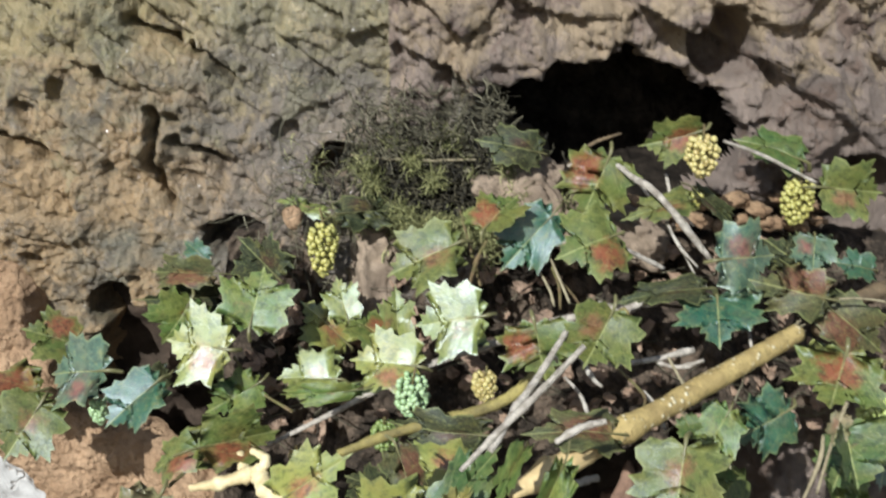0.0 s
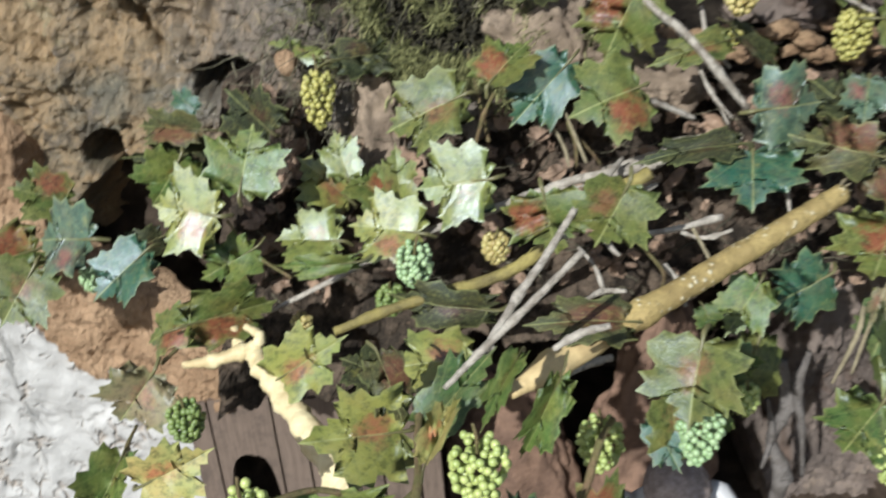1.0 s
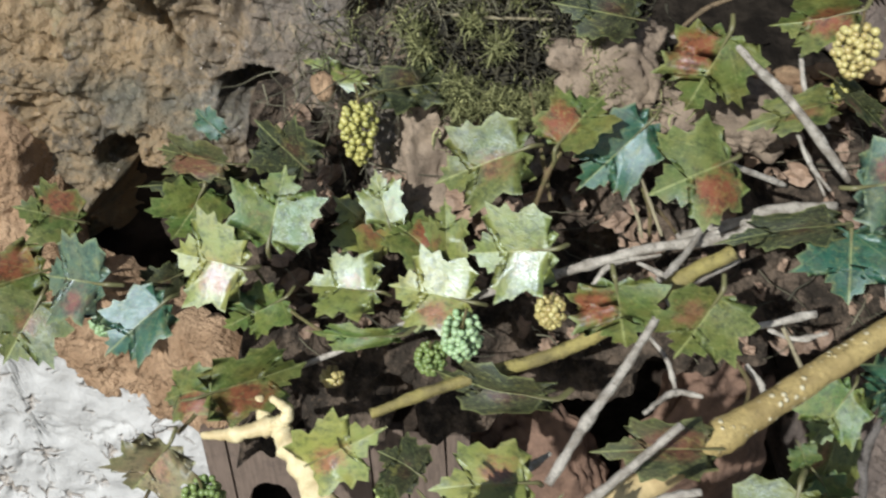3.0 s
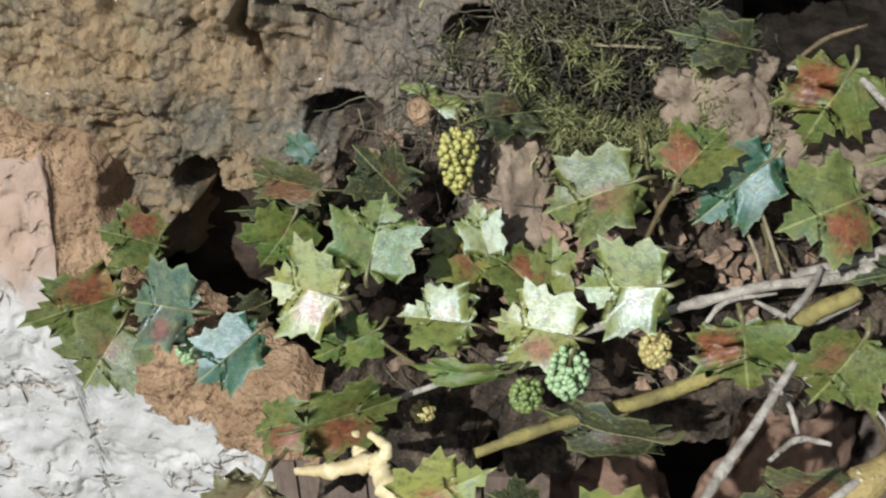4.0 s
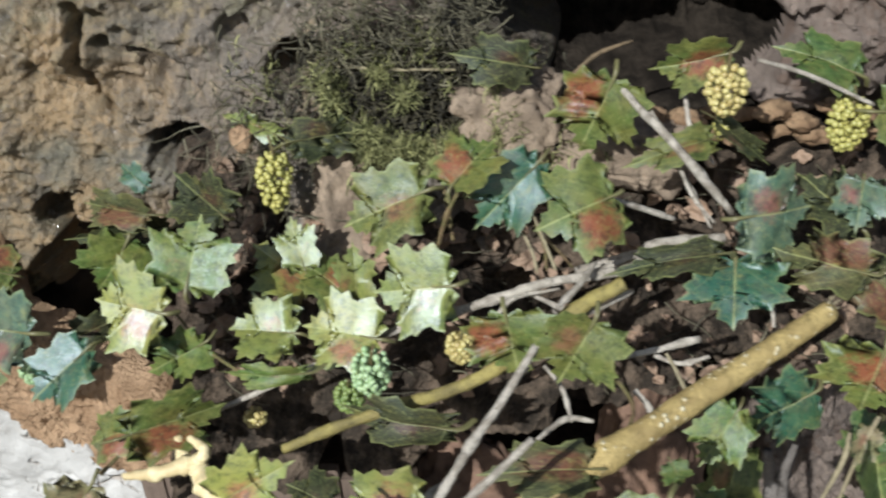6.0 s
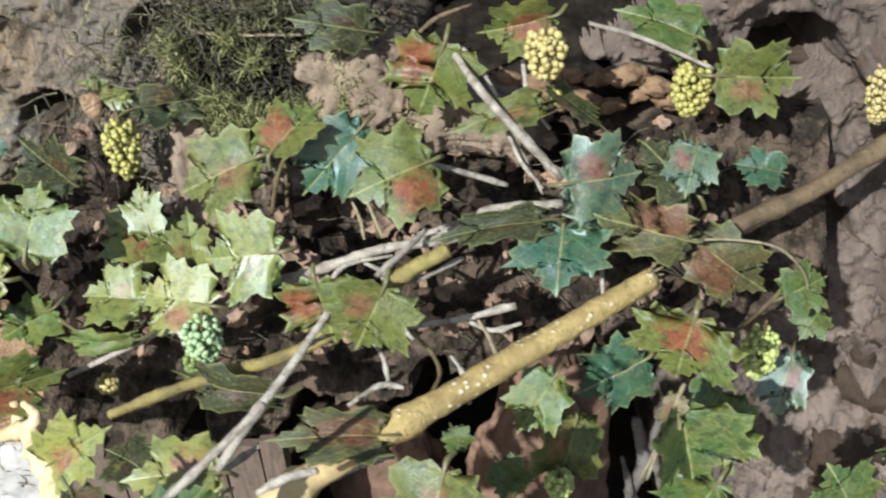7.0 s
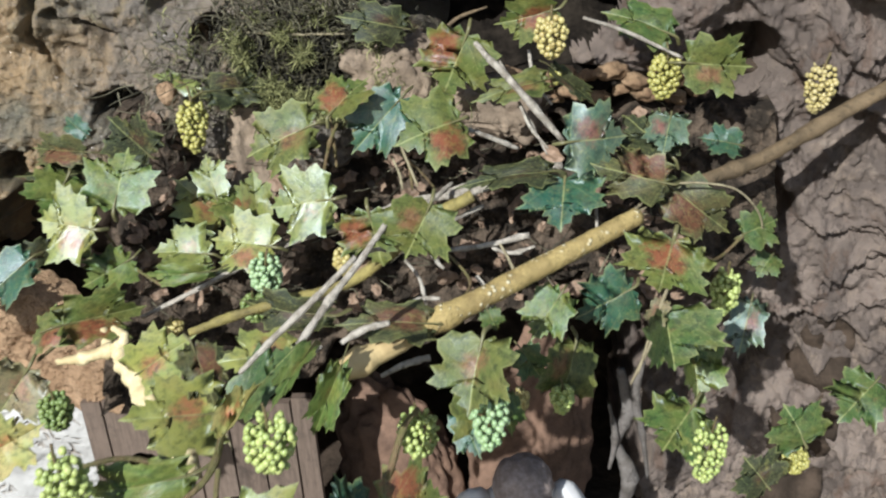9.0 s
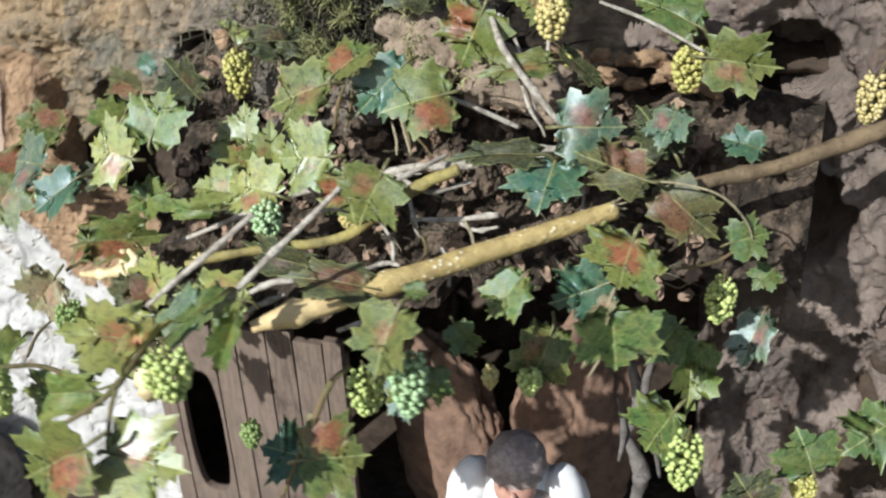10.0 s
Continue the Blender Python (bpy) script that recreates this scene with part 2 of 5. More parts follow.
def earth_rock_material():
    m = Mat("brown_earth_rock", 0.75, 0.3)
    co = m.coords()
    big = m.noise(co, 14.0, 4.0, 0.6, None, 0.6)
    tint = m.noise(co, 30.0, 7.0, 0.7, None, 0.6)
    mid = m.noise(co, 60.0, 7.0, 0.72)
    fine = m.noise(co, 320.0, 5.0, 0.72)
    col = m.mix(m.ramp(big, 0.36, 0.62), (0.158, 0.126, 0.104), (0.285, 0.226, 0.184))
    col = m.mix(m.math("MULTIPLY", m.ramp(tint, 0.52, 0.66), 0.6), col, (0.36, 0.280, 0.212))
    col = m.mix(m.math("MULTIPLY", m.ramp(tint, 0.46, 0.36), 0.5), col, (0.155, 0.092, 0.060))
    sep = m.n("SeparateXYZ", i0=co)
    ochre = m.ramp(m.math("ADD", sep.outputs[2], m.math("MULTIPLY", m.math("SUBTRACT", tint, 0.5), 0.35)), 0.485, 0.54)
    col = m.mix(m.math("MULTIPLY", ochre, 0.55), col, (0.43, 0.325, 0.185))
    col = m.mix(m.math("MULTIPLY", m.ramp(mid, 0.44, 0.34), 0.6), col, (0.075, 0.054, 0.040))
    col = m.mix(m.math("MULTIPLY", m.ramp(mid, 0.60, 0.70), 0.5), col, (0.44, 0.365, 0.285))
    col = m.mix(m.math("MULTIPLY", m.ramp(fine, 0.58, 0.74), 0.4), col, (0.085, 0.060, 0.042))
    m.colour(col)
    m.bump(m.math("ADD", mid, m.math("MULTIPLY", fine, 0.6)), 0.006, 1.0)
    return m.m


def soil_material():
    m = Mat("dark_soil", 0.9, 0.2)
    co = m.coords()
    mid = m.noise(co, 60.0, 5.0, 0.7)
    fine = m.noise(co, 380.0, 4.0, 0.7)
    col = m.mix(m.ramp(mid, 0.4, 0.65), (0.032, 0.025, 0.018), (0.135, 0.100, 0.070))
    col = m.mix(m.math("MULTIPLY", m.ramp(fine, 0.6, 0.75), 0.6), col, (0.29, 0.20, 0.13))
    m.colour(col)
    m.bump(m.math("ADD", mid, m.math("MULTIPLY", fine, 0.5)), 0.004, 1.0)
    return m.m


def plaster_material():
    m = Mat("rough_plaster", 0.8, 0.3)
    co = m.coords()
    mid = m.noise(co, 45.0, 5.0, 0.6)
    fine = m.noise(co, 300.0, 4.0, 0.7)
    col = m.mix(m.ramp(mid, 0.3, 0.7), (0.41, 0.40, 0.37), (0.51, 0.50, 0.465))
    stain = m.ramp(m.noise(co, 14.0, 5.0, 0.65), 0.55, 0.75)
    col = m.mix(m.math("MULTIPLY", stain, 0.4), col, (0.46, 0.36, 0.24))
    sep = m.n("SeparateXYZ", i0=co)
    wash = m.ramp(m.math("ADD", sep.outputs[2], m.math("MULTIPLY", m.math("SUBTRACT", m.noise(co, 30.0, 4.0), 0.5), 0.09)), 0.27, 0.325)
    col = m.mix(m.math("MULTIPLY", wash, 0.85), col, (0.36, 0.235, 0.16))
    # short brown trowel scratches
    warp = m.n("TexNoise", Scale=28.0, Detail=2.0)
    m.put(warp.inputs["Vector"], co)
    v = m.n("VectorMath", i0=co, i1=m.mix(0.06, (0, 0, 0), warp.outputs["Color"]))
    v.operation = "ADD"
    wave = m.n("TexVoronoi", Scale=62.0)
    wave.feature = "DISTANCE_TO_EDGE"
    m.put(wave.inputs["Vector"], v.outputs[0])
    line = m.math("MULTIPLY", m.math("SUBTRACT", 1.0, m.ramp(wave.outputs["Distance"], 0.0, 0.13)), m.ramp(m.noise(co, 48.0, 3.0), 0.50, 0.64))
    col = m.mix(m.math("MULTIPLY", line, 0.6), col, (0.30, 0.225, 0.155))
    m.colour(col)
    m.bump(m.math("SUBTRACT", m.math("ADD", mid, m.math("MULTIPLY", fine, 0.3)), line), 0.0025, 0.9)
    return m.m


def plank_material():
    m = Mat("door_wood", 0.6, 0.3)
    co = m.coords()
    rnd = m.n("ObjectInfo").outputs["Random"]
    st = m.n("Mapping", Vector=co)
    st.inputs["Scale"].default_value = (9.0, 9.0, 1.0)
    grain = m.noise(st.outputs[0], 40.0, 5.0, 0.65, m.math("MULTIPLY", rnd, 20.0))
    col = m.mix(m.ramp(grain, 0.35, 0.7), (0.165, 0.122, 0.093), (0.095, 0.070, 0.053))
    grime = m.ramp(m.noise(co, 55.0, 6.0, 0.75), 0.48, 0.66)
    col = m.mix(m.math("MULTIPLY", grime, 0.65), col, (0.045, 0.036, 0.03))
    m.colour(m.mix(m.math("MULTIPLY", rnd, 0.3), col, (0.23, 0.175, 0.135)))
    m.bump(grain, 0.0008, 0.8)
    return m.m


def plain_material(name, a, b, scale, rough, depth=0.0006, spec=0.4):
    m = Mat(name, rough, spec)
    co = m.coords()
    v = m.noise(co, scale, 5.0, 0.65)
    m.colour(m.mix(m.ramp(v, 0.35, 0.68), a, b))
    m.bump(v, depth, 0.8)
    return m.m


def island_material(name, a, b, rough):
    m = Mat(name, rough, 0.4)
    rnd = m.n("NewGeometry").outputs["Random Per Island"]
    m.colour(m.mix(m.math("POWER", rnd, 1.8), a, b))
    return m.m


M_PEELED = plain_material("peeled_wood", (0.70, 0.60, 0.35), (0.50, 0.39, 0.20), 90.0, 0.55, 0.0016)
M_CUT = plain_material("split_wood", (0.62, 0.47, 0.23), (0.44, 0.32, 0.15), 80.0, 0.6, 0.0016)
M_ROCK = rock_material()
M_CLAY = clay_material()
M_EARTH = earth_rock_material()
M_SOIL = soil_material()
# Brown earth taken darker: shade under the porch is part of this colour.
M_CAVE = plain_material("brown_earth_shaded", (0.040, 0.030, 0.022), (0.080, 0.058, 0.042), 50.0, 0.95, 0.004, 0.1)
# Near-black base: the darkness inside the hole is put into this colour.
M_HOLEDARK = plain_material("hole_black", (0.010, 0.008, 0.006), (0.034, 0.027, 0.020), 60.0, 0.95, 0.004, 0.1)
M_BANK = plain_material("reddish_brown_stone", (0.225, 0.140, 0.095), (0.130, 0.082, 0.058), 60.0, 0.9, 0.004, 0.15)
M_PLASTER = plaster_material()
M_PLANK = plank_material()
M_MOSS = island_material("moss_strand", (0.075, 0.080, 0.027), (0.44, 0.44, 0.19), 0.7)
# Blackish strands under the moss: the dark of its gaps put into colour.
M_MOSSGAP = island_material("moss_gap_dark", (0.018, 0.016, 0.010), (0.085, 0.075, 0.042), 0.85)
M_DRY = island_material("dry_tangle", (0.055, 0.050, 0.03), (0.24, 0.22, 0.14), 0.7)
M_LITTER = plain_material("dry_brown_leaf", (0.33, 0.225, 0.15), (0.17, 0.115, 0.078), 70.0, 0.7)
M_HAIR = plain_material("painted_hair", (0.24, 0.19, 0.165), (0.40, 0.33, 0.30), 240.0, 0.5)
M_SHIRT = plain_material("white_painted_cloth", (0.80, 0.79, 0.76), (0.70, 0.69, 0.66), 90.0, 0.6)
M_SKIN = plain_material("painted_face", (0.45, 0.25, 0.18), (0.38, 0.20, 0.15), 90.0, 0.5)
M_VEST = plain_material("dark_painted_cloth", (0.10, 0.075, 0.06), (0.06, 0.045, 0.04), 90.0, 0.6)


# ---------------------------------------------------------------- mesh helpers
def mesh_object(name, bm, material, parent=None, label="", smooth=True):
    me = bpy.data.meshes.new(name)
    bm.normal_update()
    bm.to_mesh(me)
    bm.free()
    for mat in material if isinstance(material, (list, tuple)) else [material]:
        me.materials.append(mat)
    if smooth:
        me.polygons.foreach_set("use_smooth", [True] * len(me.polygons))
    ob = new(name, me)
    if parent is not None:
        ob.parent = parent
    if label:
        tagged(ob, label)
    return ob


def part(name, bm, material, parent, label=""):
    return mesh_object(name, bm, material, parent, label)


def smoothstep(a, b, v):
    t = min(1.0, max(0.0, (v - a) / (b - a)))
    return t * t * (3 - 2 * t)


def lerp_table(table, v):
    """Straight lines between the (place, value) pairs of a short table."""
    if v <= table[0][0]:
        return table[0][1]
    for (a, fa), (b, fb) in zip(table, table[1:]):
        if v <= b:
            return fa + (fb - fa) * (v - a) / (b - a)
    return table[-1][1]


def fractal(p, scale, octaves=4, seed=0.0):
    q = Vector((p[0] * scale + seed, p[1] * scale - seed, p[2] * scale + 2 * seed))
    return noise.fractal(q, 0.9, 2.1, octaves)


def chunks(p, scale, seed=0.0):
    """Faceted lumps: distance to the nearest cell's middle."""
    d, _ = noise.voronoi(Vector((p[0] * scale + seed, p[1] * scale, p[2] * scale + seed)))
    return d[0], d[1] - d[0]


def facets(p, scale, seed=0.0):
    """Broken stone: every cell is a plane with its own tilt."""
    q = Vector((p[0] * scale + seed, seed, p[2] * scale - seed))
    d, pts = noise.voronoi(q)
    tilt = noise.cell_vector(pts[0] * 7.3 + Vector((0.5, 0.5, 0.5)))
    off = q - pts[0]
    return tilt.x * off.x + tilt.z * off.z + 0.7 * tilt.y, d[1] - d[0]


def relief_wall(name, xs, low, high, nx, nz, front, back, material, squeeze=1.0, opening=None, smooth=True):
    """A lumpy upright sheet with thickness: front(x, z) gives its depth, low(x) and high(x) its lower and upper edge."""
    verts, faces = [], []
    for i in range(nx + 1):
        x = xs[0] + (xs[1] - xs[0]) * i / nx
        a, b = low(x), high(x)
        for k in range(nz + 1):
            z = a + (b - a) * (k / nz) ** squeeze
            dx, y, dz = front(x, z)
            verts.append((x + dx, y, z + dz))
    step = nz + 1
    for i in range(nx):
        for k in range(nz):
            a = i * step + k
            if opening is None or not opening(*verts[a]):
                faces.append((a, a + step, a + step + 1, a + 1))
    rim = [i * step for i in range(nx + 1)] + [nx * step + k for k in range(1, nz + 1)]
    rim += [i * step + nz for i in range(nx - 1, -1, -1)] + [k for k in range(nz - 1, 0, -1)]
    first = len(verts)
    for v in rim:
        verts.append((verts[v][0], verts[v][1] + back, verts[v][2]))
    n = len(rim)
    for j in range(n):
        faces.append((rim[(j + 1) % n], rim[j], first + j, first + (j + 1) % n))
    me = bpy.data.meshes.new(name)
    me.from_pydata(verts, [], faces)
    me.materials.append(material)
    me.polygons.foreach_set("use_smooth", [smooth] * len(me.polygons))
    return new(name, me)


def spline(points, steps):
    """Points on a smooth curve through the given ones, with the share of the way."""
    ps = [Vector(p) for p in points]
    ps = [2 * ps[0] - ps[1]] + ps + [2 * ps[-1] - ps[-2]]
    res = []
    n = len(ps) - 3
    for s in range(n):
        a, b, c, d = ps[s:s + 4]
        for k in range(steps + (s == n - 1)):
            t = k / steps
            p = 0.5 * ((2 * b) + (c - a) * t + (2 * a - 5 * b + 4 * c - d) * t * t + (3 * b - a - 3 * c + d) * t ** 3)
            res.append((p, (s + t) / n))
    return res


def tube(bm, points, radii, steps=10, sides=12, rough=0.12, knots=0, seed=0.0):
    """A branch: a round tube along a spline with an uneven surface, knots and closed ends."""
    way = spline(points, steps)
    rnd = random.Random(int(seed * 1000) + 7)
    bumps = [(rnd.random(), rnd.uniform(0.12, 0.4)) for _ in range(knots)]
    rings = []
    up = Vector((0.3, 0.2, 0.93))
    for j, (p, u) in enumerate(way):
        q = way[min(j + 1, len(way) - 1)][0] - way[max(j - 1, 0)][0]
        q.normalize()
        side = q.cross(up).normalized()
        other = q.cross(side)
        r = lerp_table([(k / (len(radii) - 1), v) for k, v in enumerate(radii)], u)
        r *= 1 + sum(h * math.exp(-((u - c) * len(way) / 1.6) ** 2) for c, h in bumps)
        ring = []
        for k in range(sides):
            a = 2 * math.pi * k / sides
            d = side * math.cos(a) + other * math.sin(a)
            w = 1 + rough * noise.noise((p + d * r) * (0.9 / r) + Vector((seed, 0, 0)))
            ring.append(bm.verts.new(p + d * r * w))
        rings.append(ring)
    for a, b in zip(rings, rings[1:]):
        for k in range(sides):
            bm.faces.new((a[k], a[(k + 1) % sides], b[(k + 1) % sides], b[k]))
    bm.faces.new(rings[0][::-1])
    bm.faces.new(rings[-1])
    return bm


# ---------------------------------------------------------------- the setting
def ground():
    bm = bmesh.new()
    n = 60
    grid = []
    for i in range(n + 1):
        row = []
        for k in range(n + 1):
            u, v = (i / n * 2 - 1), (k / n * 2 - 1)
            x, y = 40 * u * abs(u) ** 2, 40 * v * abs(v) ** 2 + 0.4
            h = 0.004 * noise.noise((x * 30, y * 30, 0)) if abs(x) + abs(y) < 3 else 0.0
            row.append(bm.verts.new((x, y, h)))
        grid.append(row)
    for i in range(n):
        for k in range(n):
            bm.faces.new((grid[i][k], grid[i + 1][k], grid[i + 1][k + 1], grid[i][k + 1]))
    tagged(mesh_object("ground", bm, M_CAVE), "brown soil floor of the model landscape, darkened for the porch shade", "ground", kind="structure")


CRACKS = [
    ((-0.166, 0.470), (-0.168, 0.432)), ((-0.172, 0.52), (-0.128, 0.497)), ((-0.168, 0.432), (-0.160, 0.412)),
    ((-0.128, 0.497), (-0.118, 0.485)), ((-0.26, 0.455), (-0.225, 0.44)), ((-0.155, 0.452), (-0.125, 0.436)),
]


HOLLOWS = [(-0.063, 0.437, 0.014, 0.012), (-0.1213, 0.392, 0.020, 0.013), (-0.2055, 0.3435, 0.013, 0.014)]


def crack_depth(x, z, width=0.0026):
    best = 0.0
    wob = 0.004 * noise.noise((x * 90, z * 90, 3.0))
    for (ax, az), (bx, bz) in CRACKS:
        dx, dz = bx - ax, bz - az
        t = max(0.0, min(1.0, ((x - ax) * dx + (z - az) * dz) / (dx * dx + dz * dz)))
        d = math.hypot(x - ax - t * dx + wob, z - az - t * dz + wob)
        best = max(best, math.exp(-(d / width) ** 2) * (0.5 + 0.5 * math.sin(math.pi * min(1, t * 0.8 + 0.1))))
    return best


def rock_west():
    def front(x, z):
        w = 0.006 * noise.noise((x * 24, 2, z * 24))
        p = (x + w, 0.0, z - w)
        # strata that slope down to the east
        q = (0.80 * p[0] - 0.60 * p[2], 0.0, 1.5 * (0.60 * p[0] + 0.80 * p[2]))
        y = 0.590 + 0.004 * smoothstep(-0.17, -0.24, x) - 0.026 * smoothstep(-0.15, -0.07, x) * smoothstep(0.46, 0.38, z)
        y -= 0.014 * fractal(p, 8, 3, 1.3)
        a, e = facets(q, 15, 3.0)
        y += 0.013 * a
        a, e = facets(q, 42, 9.0)
        y += 0.0052 * a
        a, e = facets(p, 110, 4.0)
        y += 0.0019 * a
        a, e = facets(q, 210, 6.0)
        y += 0.0008 * a
        y -= 0.0042 * fractal(q, 40, 5, 4.1)
        y -= 0.0019 * fractal(p, 190, 4, 7.7)
        pit = noise.noise((q[0] * 42, 21, q[2] * 42))
        y += 0.011 * smoothstep(0.42, 0.6, pit)
        y += 0.024 * crack_depth(x, z)
        for hx, hz, hw, hh in HOLLOWS:
            y += 0.05 * smoothstep(1.3, 0.5, ((x - hx) / hw) ** 2 + ((z - hz) / hh) ** 2 + 0.8 * fractal(p, 45, 4, 9.1))
        under = 0.312 + 0.032 * smoothstep(-0.215, -0.195, x)
        y += 0.06 * smoothstep(under + 0.008, under - 0.008, z + 0.020 * noise.noise((x * 40, 8, 1))) * smoothstep(-0.24, -0.20, x)
        y += 0.16 * smoothstep(0.03, 0.085, x + 0.03 * noise.noise((2, 4, z * 30)) + 0.02 * math.exp(-((z - 0.475) / 0.03) ** 2))
        y -= 0.022 * smoothstep(-0.10, -0.05, x) * smoothstep(0.42, 0.385, z)
        y += 0.06 * smoothstep(0.368, 0.345, z + 0.02 * noise.noise((x * 45, 3, 3))) * smoothstep(-0.14, -0.09, x)
        return 0.0, y, 0.0

    ob = relief_wall("rock_wall_west", (-0.5, 0.11), lambda x: 0.285 + 0.012 * noise.noise((x * 30, 1, 1)), lambda x: 0.85, 620, 420, front, 0.25, M_ROCK, 1.6)
    tagged(ob, "rough ochre and grey-brown model rock face, damp and cracked", "rock", kind="structure")


def east_edge(z):
    """Where the rock ends beside the porch opening, cut wide to stand for shadow."""
    # the bulge between z 0.25 and 0.36 shapes the leaf shadows' dark
    x = lerp_table([(0.0, 0.222), (0.19, 0.226), (0.235, 0.242), (0.258, 0.272), (0.285, 0.288), (0.34, 0.284), (0.37, 0.262)], z)
    return x + 0.022 * noise.noise((z * 24, 2, 7)) + 0.010 * noise.noise((z * 80, 2, 7))


def pocket(x, z):
    """Ragged black hole in the rock beside the moss: below 1 inside it."""
    return ((x - 0.086) / 0.070) ** 2 + ((z - 0.446) / 0.043) ** 2 + 0.7 * fractal((x, 0, z), 26, 4, 3.7)


def rock_east():
    def front(x, z):
        w = 0.004 * noise.noise((x * 25, 7, z * 25))
        p = (x + w, 0.0, z + w)
        y = lerp_table([(0.0, 0.66), (0.12, 0.640), (0.24, 0.610), (0.34, 0.597), (0.45, 0.582), (0.6, 0.58), (1.05, 0.62)], z)
        y -= 0.016 * fractal(p, 12, 4, 9.3)
        a, e = facets(p, 17, 5.0)
        y += 0.021 * a
        a, e = facets(p, 44, 8.0)
        y += 0.0075 * a
        a, e = facets(p, 110, 2.0)
        y += 0.0028 * a
        y -= 0.0050 * fractal(p, 60, 5, 3.0)
        y -= 0.0014 * fractal(p, 220, 3, 5.0)
        edge = east_edge(z)
        hollow = smoothstep(edge, edge - 0.016, x) * smoothstep(0.392, 0.372, z + 0.030 * noise.noise((x * 34, 0, 2)))
        y += 0.16 * hollow
        ragged = 0.7 * fractal((x, 0, z), 26, 4, 3.7)
        y += 0.04 * smoothstep(1.6, 1.1, pocket(x, z))
        y += 0.05 * smoothstep(1.4, 0.6, ((x - 0.160) / 0.016) ** 2 + ((z - 0.505) / 0.020) ** 2 + ragged)
        y += 0.07 * smoothstep(1.4, 0.7, ((x - 0.244) / 0.024) ** 2 + ((z - 0.412) / 0.024) ** 2 + ragged)
        y += 0.06 * math.exp(-(((x - 0.165) / 0.045) ** 2 + ((z - 0.396) / 0.012) ** 2))
        return 0.0, y, 0.0

    ob = relief_wall("rock_wall_east", (-0.03, 0.60), lambda x: -0.01, lambda x: 0.85, 480, 560, front, 0.25, M_EARTH, 1.25, lambda x, y, z: pocket(x, z) < 1.3 or (x < east_edge(z) - 0.012 and z + 0.030 * noise.noise((x * 34, 0, 2)) < 0.374))
    tagged(ob, "crumbly pinkish-brown model rock face in broken lumps", "rock", kind="structure")


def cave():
    """The hollow behind the porch: back, sides and roof, darkened in colour."""
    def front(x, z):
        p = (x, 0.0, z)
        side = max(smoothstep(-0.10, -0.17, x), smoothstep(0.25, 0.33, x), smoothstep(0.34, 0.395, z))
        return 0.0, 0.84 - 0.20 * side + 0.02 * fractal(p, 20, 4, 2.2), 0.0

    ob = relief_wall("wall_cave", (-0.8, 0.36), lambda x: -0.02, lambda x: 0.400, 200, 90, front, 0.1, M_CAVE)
    tagged(ob, "brown wall of the hollow behind the porch, darkened for its shade", "wall", kind="structure")


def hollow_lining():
    """A near-black sheet added behind the hole beside the moss for its dark."""
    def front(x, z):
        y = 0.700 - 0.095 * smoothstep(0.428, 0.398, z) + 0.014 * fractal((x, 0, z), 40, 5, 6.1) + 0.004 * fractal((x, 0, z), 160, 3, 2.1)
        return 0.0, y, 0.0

    ob = relief_wall("wall_hollow", (-0.02, 0.200), lambda x: 0.392, lambda x: 0.545, 200, 130, front, 0.02, M_HOLEDARK)
    tagged(ob, "near-black sheet added for the dark of the hole beside the moss", "wall", kind="structure")


PLASTER_TOP = [(-0.8, 0.372), (-0.277, 0.366), (-0.2745, 0.350), (-0.272, 0.300), (-0.262, 0.262), (-0.24, 0.236), (-0.215, 0.222), (-0.195, 0.206), (-0.168, 0.20), (-0.15, 0.198)]


def plaster_wall():
    def front(x, z):
        p = (x, 0.0, z)
        y = 0.553 + 0.27 * max(0.0, z - 0.275) - 0.004 * fractal(p, 18, 3, 5.0) - 0.0013 * fractal(p, 70, 4, 6.0)
        c, e = chunks((x + 0.012 * noise.noise((x * 60, 0, z * 60)), 0, z + 0.012 * noise.noise((x * 60, 9, z * 60))), 55, 3.0)
        y += 0.0026 * math.exp(-(e / 0.14) ** 2) * smoothstep(0.0, 0.3, noise.noise((x * 35, 4, z * 35)))
        return 0.0, y, 0.0

    jag = lambda x: lerp_table(PLASTER_TOP, x) + 0.006 * noise.noise((x * 160, 3, 3)) + 0.003 * noise.noise((x * 420, 3, 3))
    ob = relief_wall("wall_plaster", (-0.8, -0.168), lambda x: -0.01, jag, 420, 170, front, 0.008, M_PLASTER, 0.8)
    tagged(ob, "off-white rough plaster house wall with brown scratches", "wall", kind="structure")


